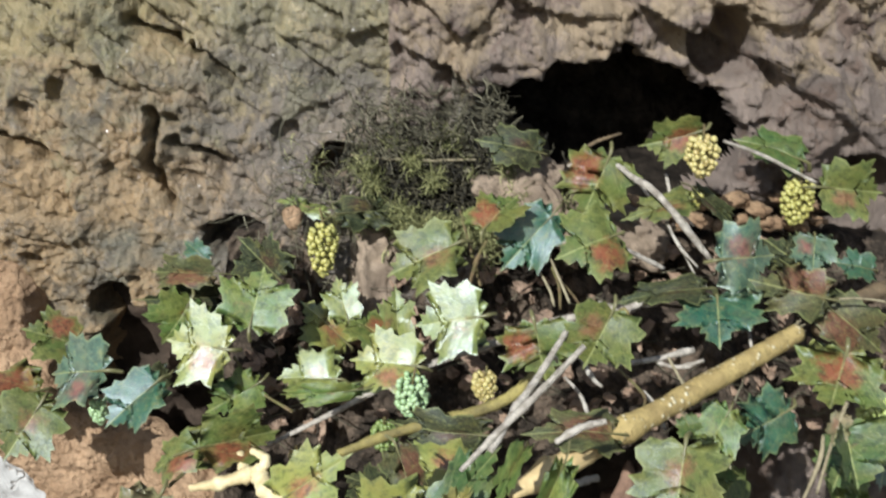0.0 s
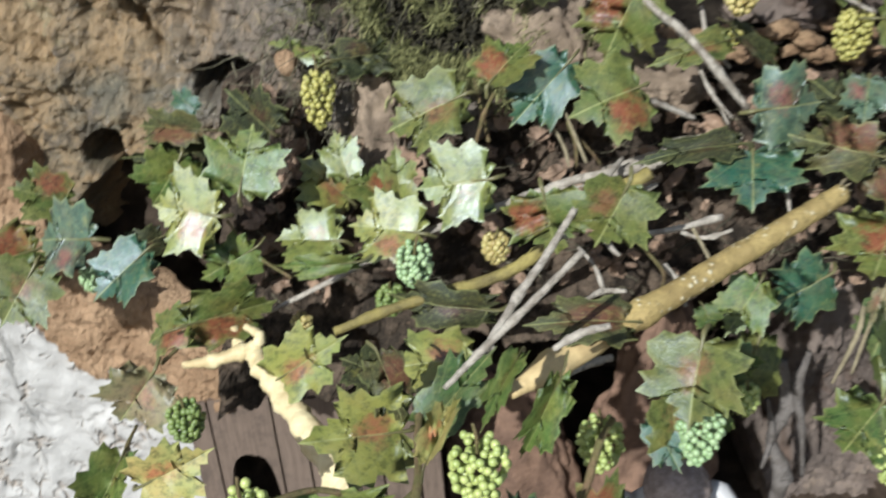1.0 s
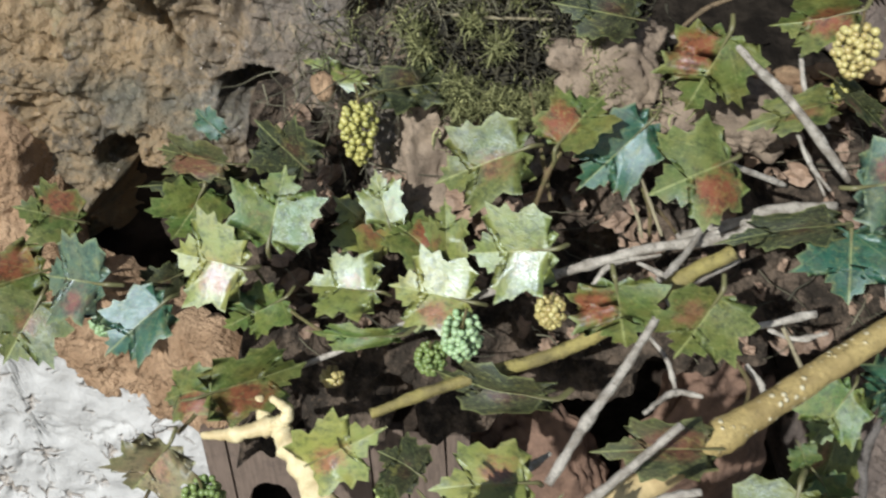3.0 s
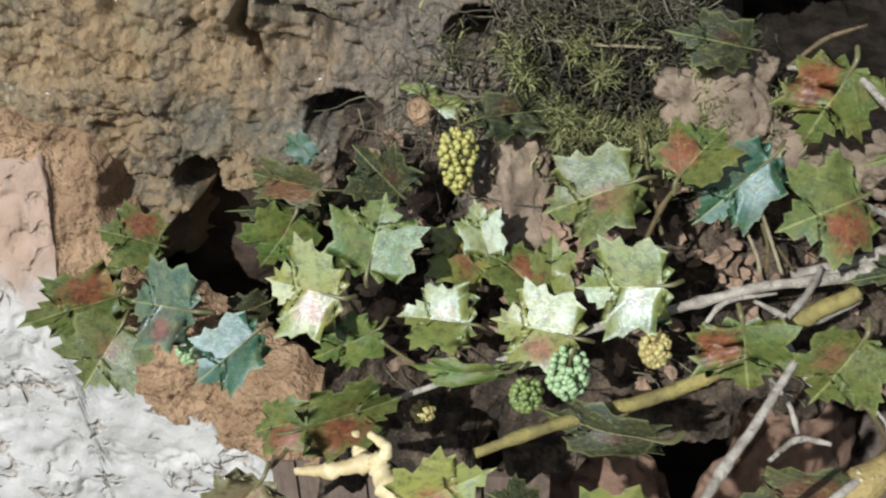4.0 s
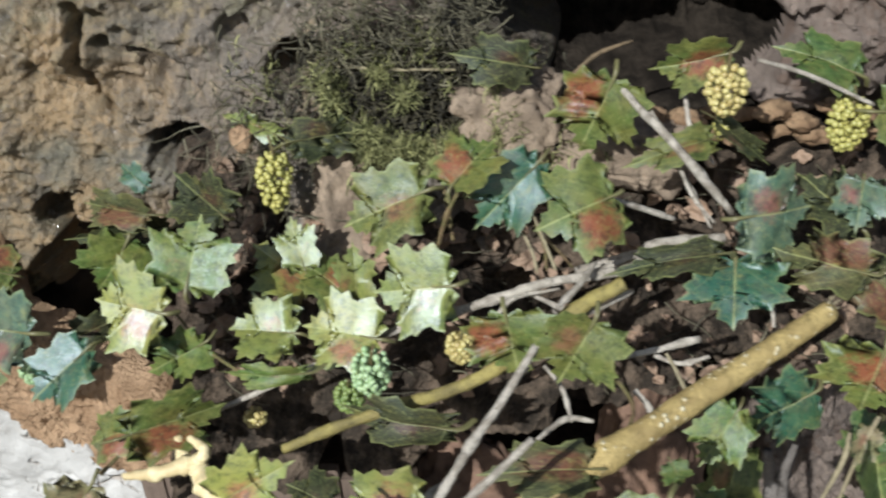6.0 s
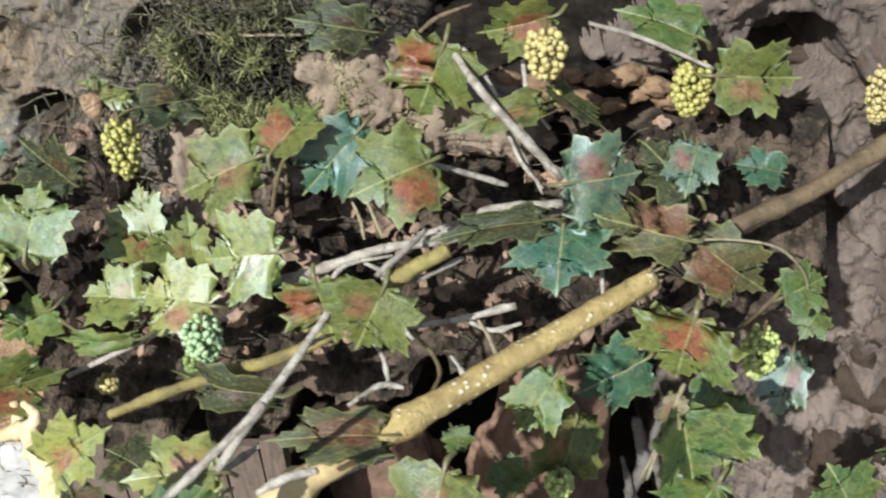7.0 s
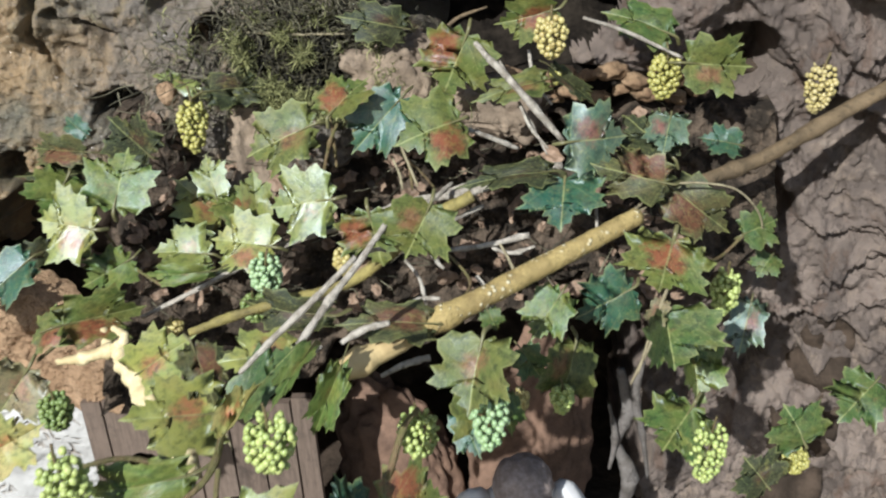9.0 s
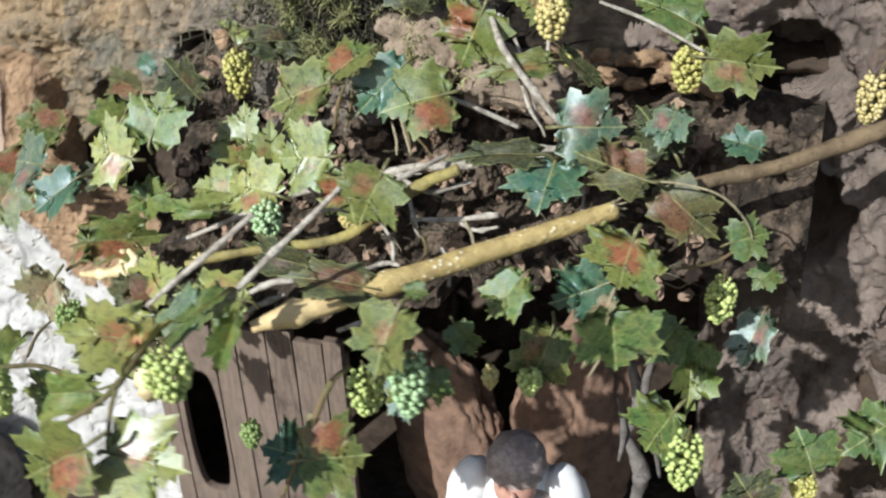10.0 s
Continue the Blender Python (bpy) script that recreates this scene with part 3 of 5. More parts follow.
def clay_bank():
    def front(x, z):
        p = (x, 0.0, z)
        y = 0.5545 + 0.30 * max(0.0, z - 0.27) - 0.004 * fractal(p, 26, 4, 3.3) - 0.0055 * fractal(p, 60, 5, 1.1) - 0.002 * abs(fractal(p, 180, 3, 5.1))
        y -= 0.03 * smoothstep(-0.20, -0.13, x) + 0.002 * smoothstep(-0.245, -0.28, x) - 0.03 * smoothstep(0.318, 0.340, z) * smoothstep(-0.252, -0.24, x)
        return 0.0, y, 0.0

    low = lambda x: (lerp_table(PLASTER_TOP, max(x, -0.284)) - 0.006 if x < -0.17 else lerp_table([(-0.17, 0.195), (-0.15, 0.20), (-0.12, 0.232), (-0.09, 0.262)], x)) + 0.005 * noise.noise((x * 120, 0, 0))
    ob = relief_wall("clay_ledge", (-0.300, -0.085), low, lambda x: lerp_table([(-0.30, 0.385), (-0.256, 0.372), (-0.240, 0.338), (-0.228, 0.296), (-0.20, 0.282), (-0.16, 0.272), (-0.13, 0.268), (-0.085, 0.290)], x) + 0.008 * noise.noise((x * 70, 5, 5)), 220, 130, front, 0.03, M_CLAY)
    tagged(ob, "terracotta-coloured clay ledge above the plaster wall", "ledge", kind="structure")


def porch_roof():
    def front(x, z):
        p = (x, 0.0, z)
        y = 0.508 + (z - 0.300) * 0.72 + 0.012 * fractal(p, 30, 4, 8.8)
        c, e = chunks(p, 70, 1.0)
        y += 0.009 * c + 0.004 * fractal(p, 150, 3, 2.2)
        y += 0.03 * smoothstep(0.25, 0.6, noise.noise((x * 34, 3, z * 34)))
        return 0.0, y, 0.0

    low = lambda x: lerp_table([(-0.12, 0.250), (-0.06, 0.264), (0.0, 0.272), (0.06, 0.284), (0.10, 0.300), (0.22, 0.318)], x) + 0.005 * noise.noise((x * 70, 0, 0))
    ob = relief_wall("porch_roof", (-0.125, 0.262), low, lambda x: 0.395 + 0.012 * noise.noise((x * 50, 6, 6)), 260, 150, front, 0.02, M_SOIL, 1.0, None, False)
    tagged(ob, "brown earth and litter roof under the vines", "roof", kind="structure")


ground()
rock_west()
rock_east()
cave()
hollow_lining()
plaster_wall()
clay_bank()
porch_roof()


def plank_door():
    door = tagged(new("door_1"), "weathered grey-brown plank door with a slot window, leaning slightly", "door", kind="structure")
    door.matrix_world = pose(-0.161, 0.519, 0.002, -3, -2, 0)

    def board(x0, x1, z0, z1, seed, arch=0):
        bm = bmesh.new()
        n = 10
        rows = []
        for k in range(n + 1):
            z = z0 + (z1 - z0) * k / n
            wob = 0.0006 * noise.noise((seed, z * 60, 0))
            a, b = x0 + 0.0007 + wob, x1 - 0.0007 + wob
            if arch and k == (0 if arch > 0 else n):
                a, b = a + 0.003, b - 0.003
            rows.append([bm.verts.new(v) for v in ((a, 0, z), (b, 0, z), (b, 0.006, z), (a, 0.006, z))])
        for p, q in zip(rows, rows[1:]):
            for k in range(4):
                bm.faces.new((p[k], p[(k + 1) % 4], q[(k + 1) % 4], q[k]))
        bm.faces.new(rows[0][::-1])
        bm.faces.new(rows[-1])
        bmesh.ops.bevel(bm, geom=[e for e in bm.edges if e.calc_face_angle(0) > 1], offset=0.0006, segments=1, affect="EDGES")
        mesh_object("plank", bm, M_PLANK, door, smooth=False)

    def slotted(x0, x1, z0, z1):
        """A wide plank with a round-headed slot cut through it."""
        bm = bmesh.new()
        cx, cz, hw, hh = (x0 + x1) / 2 + 0.001, 0.118, 0.0150, 0.056
        inner, outer = [], []
        for k in range(32):
            a = 2 * math.pi * k / 32
            c, s = math.cos(a), math.sin(a)
            p = 3.2
            r = (abs(c) ** p + abs(s) ** p) ** (-1 / p)
            wob = 1 + 0.04 * noise.noise((c * 2, s * 2, 4))
            inner.append((cx + hw * r * c * wob, cz + hh * r * s * wob))
            q = 1 / max(abs(c), abs(s))
            u, v = q * c, q * s
            outer.append((x0 + (u + 1) / 2 * (x1 - x0), cz + (z1 - cz) * v if v > 0 else cz + (cz - z0) * v))
        rings = [[bm.verts.new((x, y, z)) for x, z in pts] for pts, y in ((inner, 0.0), (outer, 0.0), (outer, 0.006), (inner, 0.006))]
        for m in range(4):
            a, b = rings[m], rings[(m + 1) % 4]
            for k in range(32):
                bm.faces.new((a[k], b[k], b[(k + 1) % 32], a[(k + 1) % 32]))
        bmesh.ops.recalc_face_normals(bm, faces=bm.faces[:])
        mesh_object("plank", bm, M_PLANK, door, smooth=False)

    x = 0.004
    for k, w in enumerate((0.014, 0.038, 0.018, 0.024, 0.020, 0.022, 0.014)):
        if k == 1:
            slotted(x + 0.0007, x + w - 0.0007, 0.0, 0.215)
        else:
            board(x, x + w, 0.0, 0.214 + 0.004 * math.sin(k * 2.1), k)
        x += w
    bm = bmesh.new()
    bmesh.ops.create_cube(bm, size=1, matrix=Matrix.Translation((0.079, 0.013, 0.03)) @ Matrix.Diagonal((0.145, 0.008, 0.014, 1)))
    bmesh.ops.create_cube(bm, size=1, matrix=Matrix.Translation((0.079, 0.013, 0.19)) @ Matrix.Diagonal((0.145, 0.008, 0.014, 1)))
    bmesh.ops.bevel(bm, geom=bm.edges[:], offset=0.001, segments=1, affect="EDGES")
    part("crossbar", bm, M_PLANK, door)


plank_door()


# ---------------------------------------------------------------- the figurine under the porch
def figurine():
    """A small painted clay figure with bowed head, one plain mesh."""
    bm = bmesh.new()

    def blob(centre, size, mat, rot=0.0, sub=3, lump=0.0):
        res = bmesh.ops.create_icosphere(bm, subdivisions=sub, radius=1.0)
        m = Matrix.Translation(centre) @ Matrix.Rotation(rot, 4, "Y") @ Matrix.Diagonal((*size, 1))
        for v in res["verts"]:
            v.co = m @ (v.co * (1 + lump * noise.noise(v.co * 3.5)))
        for f in {f for v in res["verts"] for f in v.link_faces}:
            f.material_index = mat

    blob((0, 0.000, 0.196), (0.0180, 0.0195, 0.0185), 0, 0, 4, 0.10)
    blob((0.000, -0.0080, 0.184), (0.0132, 0.0128, 0.0150), 2)
    blob((0, -0.021, 0.1865), (0.0026, 0.0034, 0.004), 2)
    blob((0, 0.002, 0.170), (0.009, 0.009, 0.012), 2)
    blob((0.010, 0.000, 0.164), (0.019, 0.015, 0.009), 0, 0.3, 3, 0.2)
    blob((0, 0.012, 0.142), (0.034, 0.021, 0.042), 1, 0, 4, 0.06)
    blob((-0.031, 0.010, 0.156), (0.014, 0.016, 0.028), 1, 0.25, 3, 0.1)
    blob((0.031, 0.010, 0.156), (0.014, 0.016, 0.028), 1, -0.25, 3, 0.1)
    blob((-0.034, -0.010, 0.108), (0.010, 0.017, 0.018), 1, 0.1)
    blob((0.034, -0.010, 0.108), (0.010, 0.017, 0.018), 1, -0.1)
    blob((0, 0.006, 0.070), (0.030, 0.022, 0.045), 3, 0, 4, 0.05)
    blob((-0.015, -0.010, 0.022), (0.014, 0.034, 0.022), 3)
    blob((0.015, -0.010, 0.022), (0.014, 0.034, 0.022), 3)
    ob = mesh_object("figurine", bm, [M_HAIR, M_SHIRT, M_SKIN, M_VEST])
    ob.matrix_world = pose(0.116, 0.490, 0.001, 3, 0, 8)
    tagged(ob, "painted clay figurine in a white shirt kneeling under the vine porch", "figurine")


figurine()


# ---------------------------------------------------------------- vines
def leaf_mesh(variant, fold, curl, wave, seed):
    """One lobed, toothed vine leaf, stalk end at the origin, tip at y = 1, thin but two-sided."""
    half = [(0.0, 1.02), (0.06, 0.91), (0.17, 0.88), (0.15, 0.79), (0.27, 0.76), (0.235, 0.66), (0.255, 0.59), (0.36, 0.67), (0.44, 0.77), (0.475, 0.695), (0.63, 0.71),
            (0.54, 0.575), (0.61, 0.49), (0.495, 0.42), (0.455, 0.335), (0.54, 0.27), (0.60, 0.12), (0.46, 0.10), (0.41, -0.04), (0.27, 0.02), (0.15, -0.07), (0.0, 0.04)]
    rnd = random.Random(seed)
    me = bpy.data.meshes.new("leaf")
    bm = bmesh.new()
    uv = bm.loops.layers.uv.new("UVMap")
    rim = bm.verts.layers.float.new("rim")
    levels = (0.0, 0.3, 0.6, 0.88, 1.0)

    def height(x, y):
        z = fold * abs(x) - curl * (y - 0.3) ** 2 - 0.12 * x * x
        z += wave * math.sin(7 * y + 3 * x + seed) * (0.15 + abs(x))
        return z + 0.028 * noise.noise((x * 4 + seed, y * 4, 0))

    for side in (1, -1):
        outline = []
        for k, (x, y) in enumerate(half):
            j = 0.03 if 0 < k < len(half) - 1 else 0
            outline.append((x + rnd.uniform(-j, j) if x else 0.0, y + rnd.uniform(-j, j)))
        # points between keep the teeth slightly rounded
        for under in (0, 1):
            rows = []
            for x, y in outline:
                mid = min(0.9, max(0.06, y * 0.9 - 0.25 * x + 0.03))
                row = []
                for t in levels:
                    px_, py_ = x * t, mid + (y - mid) * t
                    v = bm.verts.new((side * px_, py_, height(side * px_, py_) - 0.012 * under * (1 - 0.6 * t)))
                    v[rim] = t
                    row.append(v)
                rows.append(row)
            for a, b in zip(rows, rows[1:]):
                for k in range(len(levels) - 1):
                    q = [a[k], a[k + 1], b[k + 1], b[k]]
                    if (side > 0) == bool(under):
                        q.reverse()
                    bm.faces.new(q)
    bmesh.ops.remove_doubles(bm, verts=bm.verts[:], dist=0.0004)
    bmesh.ops.recalc_face_normals(bm, faces=bm.faces[:])
    for f in bm.faces:
        for lo in f.loops:
            lo[uv].uv = (lo.vert.co.x + 0.5, lo.vert.co.y)
    bm.to_mesh(me)
    bm.free()
    me.polygons.foreach_set("use_smooth", [True] * len(me.polygons))
    return me


# fold along the middle vein, droop of the tip, ripple
SHAPES = [(0.38, 0.18, 0.03), (0.12, 0.32, 0.07), (0.26, 0.14, 0.04), (-0.22, 0.24, 0.08), (0.20, 0.16, 0.015), (0.05, 0.24, 0.07), (0.55, 0.26, 0.08), (1.25, 0.10, 0.04)]
LEAF_CACHE = {}


def leaf_data(kind, variant):
    if (kind, variant) not in LEAF_CACHE:
        me = leaf_mesh(variant, *SHAPES[variant], seed=variant * 13 + 5)
        me.materials.append(LEAF[kind])
        LEAF_CACHE[kind, variant] = me
    return LEAF_CACHE[kind, variant]


def petiole_data():
    if "petiole" not in LEAF_CACHE:
        bm = tube(bmesh.new(), ((0, 0.40, -0.03), (0, 0.2, 0.0), (0, 0.0, 0.008), (0.01, -0.09, -0.02), (0.03, -0.17, -0.16)), (0.003, 0.010, 0.026, 0.032, 0.03), 5, 8, 0.05)
        me = bpy.data.meshes.new("petiole")
        bm.to_mesh(me)
        bm.free()
        me.materials.append(M_PETIOLE)
        me.polygons.foreach_set("use_smooth", [True] * len(me.polygons))
        LEAF_CACHE["petiole"] = me
    return LEAF_CACHE["petiole"]


LEAF_LABEL = {
    "green": "glossy mid-green cloth vine leaf", "teal": "glossy blue-green cloth vine leaf", "olive": "dusty olive cloth vine leaf", "red": "green cloth vine leaf with a rusty red middle",
    "dark": "dull dark cloth vine leaf with shade put in its colour", "pale": "shiny pale green cloth vine leaf", "faded": "faded pinkish-green cloth vine leaf", "deep": "deep green cloth vine leaf, partly darkened for shadow", "lime": "yellow-green cloth vine leaf with a rusty middle", "brown": "brown and olive cloth vine leaf with shade put in its colour", "rosy": "blue-green cloth vine leaf with a rosy base", "yellow": "yellow and red autumn cloth vine leaf",
}


def leaf(vine, place, turn, size, wide, kind, variant):
    ob = new("leaf", leaf_data(kind, variant))
    ob.parent = vine
    ob.matrix_world = pose(*place, *turn) @ Matrix.Diagonal((size * wide, size, size, 1))
    tagged(ob, LEAF_LABEL[kind])
    stalk = new("petiole", petiole_data())
    stalk.parent = ob


upper_vine = tagged(new("grapevine"), "artificial grapevine with green and rusty leaves trained along the rock", "grapevine", "grapevines")
trunk_vine = tagged(new("grapevine"), "artificial grapevine with a thick yellow-brown trunk and hanging leaves", "grapevine", "grapevines")
front_sprig = tagged(new("grapevine"), "leafy artificial grapevine sprig hanging before the plank door", "grapevine", "grapevines")
forked_stick = tagged(new("forked_stick"), "peeled pale yellow forked stick propping the porch", "stick")

SEED = [0.0]


def stem_part(name, vine, points, radii, material, rough=0.12, knots=0, steps=10, sides=12, label=""):
    SEED[0] += 1.37
    return part(name, tube(bmesh.new(), points, radii, steps, sides, rough, knots, SEED[0]), material, vine, label)


def thick_branch(points, radii):
    stem_part("trunk", trunk_vine, points, radii, M_TRUNK, 0.11, 2, 26, 20, "thick yellow-brown speckled trunk")


def cut_end(points, radii):
    stem_part("cut_end", trunk_vine, points, radii, M_CUT, 0.14, 2, 10, 14, "pale split cut end of the trunk")


def splinter(points, radii):
    stem_part("splinter", trunk_vine, points, radii, M_STRAW, 0.2, 0, 4, 6)


def back_branch(points, radii):
    stem_part("stem", trunk_vine, points, radii, M_BROWNBARK, 0.18, 4, 12, 14, "brown woody stem")


def yellow_twig(points, radii):
    stem_part("stem", upper_vine, points, radii, M_YELLOW, 0.22, 5, 12, 12, "ochre yellow woody stem")


def grey_branch(points, radii):
    stem_part("stem", upper_vine, points, radii, M_GREY, 0.3, 7, 10, 12, "weathered grey woody stem")


def thin_stem(points, radii):
    stem_part("stem", upper_vine, points, radii, M_STEM, 0.15, 2, 8, 8)


def front_stem(points, radii):
    stem_part("stem", front_sprig, points, radii, M_STEM, 0.15, 2, 8, 8)


def tendril(points, radii):
    stem_part("tendril", trunk_vine, points, radii, M_STRAW, 0.05, 0, 10, 7, "thin curling yellow tendril")


def peeled_stick(points, radii):
    stem_part("shaft", forked_stick, points, radii, M_PEELED, 0.34, 3, 14, 16)


def stick_arm(points, radii):
    stem_part("arm", forked_stick, points, radii, M_PEELED, 0.35, 3, 10, 12)


def loose_twig(points, radii, material, label, name="twig", group="twigs on the porch roof"):
    SEED[0] += 1.37
    ob = mesh_object(name, tube(bmesh.new(), points, radii, 10, 9, 0.28, 3, SEED[0]), material)
    tagged(ob, label, name.replace("_", " "), group)


def grey_twig(points, radii):
    loose_twig(points, radii, M_GREY, "bare grey dry twig lying among the vine leaves")


def upper_twig(points, radii):
    loose_twig(points, radii, M_GREY, "bent pale grey twig above the porch roof")


def bark_twig(points, radii):
    loose_twig(points, radii, M_BROWNBARK, "thin brown forked twig above the porch roof")


def dry_stem(points, radii):
    loose_twig(points, radii, M_STRAW, "dry pale straw stalk hanging from the vine")


def bark_strip(points, radii):
    loose_twig(points, radii, M_OLDBARK, "upright strip of grey weathered bark beside the porch", "bark_strip", "bark strips")


def grass_blade(points, radii):
    loose_twig(points, radii, M_STRAW, "dry grass stalk lying across the moss", "grass_stalk", "")


thick_branch(((0.0660, 0.3838, 0.3747), (0.1190, 0.4226, 0.3827), (0.1690, 0.4592, 0.3904)), (0.0046, 0.0050, 0.0050, 0.0047, 0.0045))
cut_end(((0.0264, 0.3549, 0.3686), (0.0480, 0.3707, 0.3719), (0.0700, 0.3868, 0.3753)), (0.0026, 0.0050, 0.0051, 0.0046))
grey_twig(((0.0800, 0.4867, 0.4263), (0.0916, 0.4912, 0.4203), (0.1119, 0.5001, 0.4076)), (0.0009, 0.0013, 0.0011))
grey_twig(((0.0715, 0.4950, 0.3831), (0.1025, 0.4987, 0.3909), (0.1345, 0.5087, 0.3906)), (0.0024, 0.0030, 0.0026))
grey_twig(((0.0986, 0.4379, 0.3850), (0.1077, 0.4329, 0.3853), (0.1184, 0.4332, 0.3887)), (0.0007, 0.001, 0.0007))
grey_twig(((0.0565, 0.4421, 0.3758), (0.0635, 0.4365, 0.3692), (0.0674, 0.4258, 0.3608)), (0.0007, 0.001, 0.0006))
grey_twig(((0.0534, 0.4111, 0.3658), (0.0647, 0.4213, 0.3669), (0.0745, 0.4166, 0.3703)), (0.0008, 0.0012, 0.0008))
grey_twig(((0.0364, 0.4722, 0.3746), (0.0444, 0.4778, 0.3818), (0.0640, 0.4830, 0.3835)), (0.0007, 0.0010, 0.0006))
grey_twig(((0.0610, 0.4538, 0.3945), (0.0714, 0.4690, 0.3963), (0.0785, 0.4841, 0.3960)), (0.0010, 0.0013, 0.0010))
grey_twig(((0.0782, 0.5487, 0.4465), (0.0887, 0.5440, 0.4501), (0.0975, 0.5338, 0.4482), (0.1110, 0.5175, 0.4339)), (0.0008, 0.0011, 0.0008))
grey_twig(((0.1468, 0.4730, 0.3843), (0.1501, 0.4783, 0.3876), (0.1510, 0.4672, 0.3759)), (0.0006, 0.0009, 0.0006))
grey_twig(((0.1179, 0.5386, 0.4461), (0.1207, 0.5275, 0.4333), (0.1294, 0.5167, 0.4246)), (0.0007, 0.0010, 0.0006))
grey_twig(((0.1124, 0.5071, 0.4298), (0.1195, 0.5011, 0.4187), (0.1266, 0.4950, 0.4064)), (0.0006, 0.0008, 0.0005))
grey_twig(((0.0466, 0.4830, 0.3838), (0.0792, 0.4884, 0.3886), (0.1067, 0.4990, 0.3950)), (0.0010, 0.0014, 0.0009))
grey_twig(((0.0533, 0.4732, 0.3865), (0.0733, 0.4678, 0.3823), (0.0942, 0.4782, 0.3861)), (0.0008, 0.0012, 0.0008))
grey_twig(((0.0611, 0.4679, 0.3838), (0.0706, 0.4518, 0.3711), (0.0752, 0.4465, 0.3683)), (0.0008, 0.0012, 0.0008))
grey_twig(((0.0440, 0.3960, 0.4075), (0.0480, 0.4080, 0.4020), (0.0500, 0.4180, 0.3950)), (0.0006, 0.0008, 0.0006))
splinter(((0.1675, 0.4586, 0.3948), (0.1695, 0.4615, 0.3945), (0.1714, 0.4636, 0.3956)), (0.0009, 0.0006, 0.0003))
splinter(((0.1675, 0.4584, 0.3936), (0.1706, 0.4614, 0.3927), (0.1736, 0.4634, 0.3931)), (0.0009, 0.0006, 0.0003))
splinter(((0.1676, 0.4583, 0.3923), (0.1710, 0.4612, 0.3905), (0.1742, 0.4631, 0.3897)), (0.0009, 0.0006, 0.0003))
splinter(((0.1677, 0.4582, 0.3911), (0.1687, 0.4614, 0.3927), (0.1698, 0.4636, 0.3950)), (0.0009, 0.0006, 0.0003))
splinter(((0.1677, 0.4581, 0.3898), (0.1705, 0.4609, 0.3875), (0.1732, 0.4628, 0.3856)), (0.0009, 0.0006, 0.0003))
splinter(((0.1678, 0.4580, 0.3886), (0.1678, 0.4612, 0.3904), (0.1678, 0.4634, 0.3925)), (0.0009, 0.0006, 0.0003))
dry_stem(((0.1021, 0.4333, 0.3900), (0.1064, 0.4307, 0.3827), (0.1101, 0.4221, 0.3764), (0.1051, 0.4168, 0.3725)), (0.0006, 0.0009, 0.0006))
grey_twig(((0.0910, 0.4300, 0.3743), (0.0967, 0.4245, 0.3693), (0.0989, 0.4159, 0.3629)), (0.0010, 0.0012, 0.0008))
grey_twig(((0.1119, 0.5023, 0.4323), (0.1178, 0.4963, 0.4210), (0.1267, 0.4905, 0.4119)), (0.0006, 0.0009, 0.0005))
dry_stem(((0.0504, 0.4865, 0.4235), (0.0561, 0.4804, 0.4114), (0.0617, 0.4743, 0.3992)), (0.0005, 0.0008, 0.0005))
dry_stem(((0.0481, 0.4854, 0.4107), (0.0524, 0.4797, 0.4036), (0.0542, 0.4742, 0.3977)), (0.0005, 0.0008, 0.0005))
dry_stem(((0.1781, 0.4348, 0.3490), (0.1753, 0.4288, 0.3378), (0.1662, 0.4220, 0.3172)), (0.0008, 0.0012, 0.0005))
grey_twig(((-0.0032, 0.3747, 0.3506), (0.0081, 0.3898, 0.3516), (0.0203, 0.4002, 0.3548)), (0.0010, 0.0013, 0.0009))
grey_twig(((0.0470, 0.3988, 0.3390), (0.0578, 0.4040, 0.3419), (0.0692, 0.4091, 0.3423)), (0.0010, 0.0016, 0.0012))
dry_stem(((-0.0402, 0.3786, 0.3378), (-0.0344, 0.3682, 0.3343), (-0.0256, 0.3580, 0.3315)), (0.0005, 0.0007, 0.0004))
dry_stem(((-0.0274, 0.3782, 0.3331), (-0.0207, 0.3681, 0.3326), (-0.0153, 0.3578, 0.3296)), (0.0005, 0.0007, 0.0004))
back_branch(((0.1840, 0.4750, 0.3838), (0.2075, 0.4938, 0.3921), (0.2431, 0.5190, 0.3936), (0.2998, 0.5601, 0.4049), (0.3523, 0.5866, 0.4211)), (0.0032, 0.0034, 0.0038, 0.0044, 0.0046))
yellow_twig(((-0.0486, 0.4244, 0.3450), (-0.0241, 0.4348, 0.3496), (0.0249, 0.4553, 0.3539), (0.0457, 0.4567, 0.3696), (0.0718, 0.4634, 0.3890), (0.0890, 0.4690, 0.3965)), (0.0018, 0.0031, 0.0031))
grey_branch(((-0.0894, 0.4725, 0.3214), (-0.0472, 0.4745, 0.3438), (-0.0099, 0.4762, 0.3637), (0.0284, 0.4803, 0.3762), (0.0593, 0.4832, 0.3863), (0.0948, 0.4886, 0.3907), (0.1031, 0.4943, 0.3981), (0.1346, 0.5041, 0.3956)), (0.0012, 0.0020, 0.0022))
upper_twig(((0.0670, 0.5480, 0.4480), (0.0765, 0.5400, 0.4520), (0.0869, 0.5335, 0.4549), (0.0960, 0.5160, 0.4510), (0.1066, 0.4979, 0.4464), (0.1343, 0.4954, 0.4139)), (0.0010, 0.0012, 0.0014, 0.0018, 0.0016))
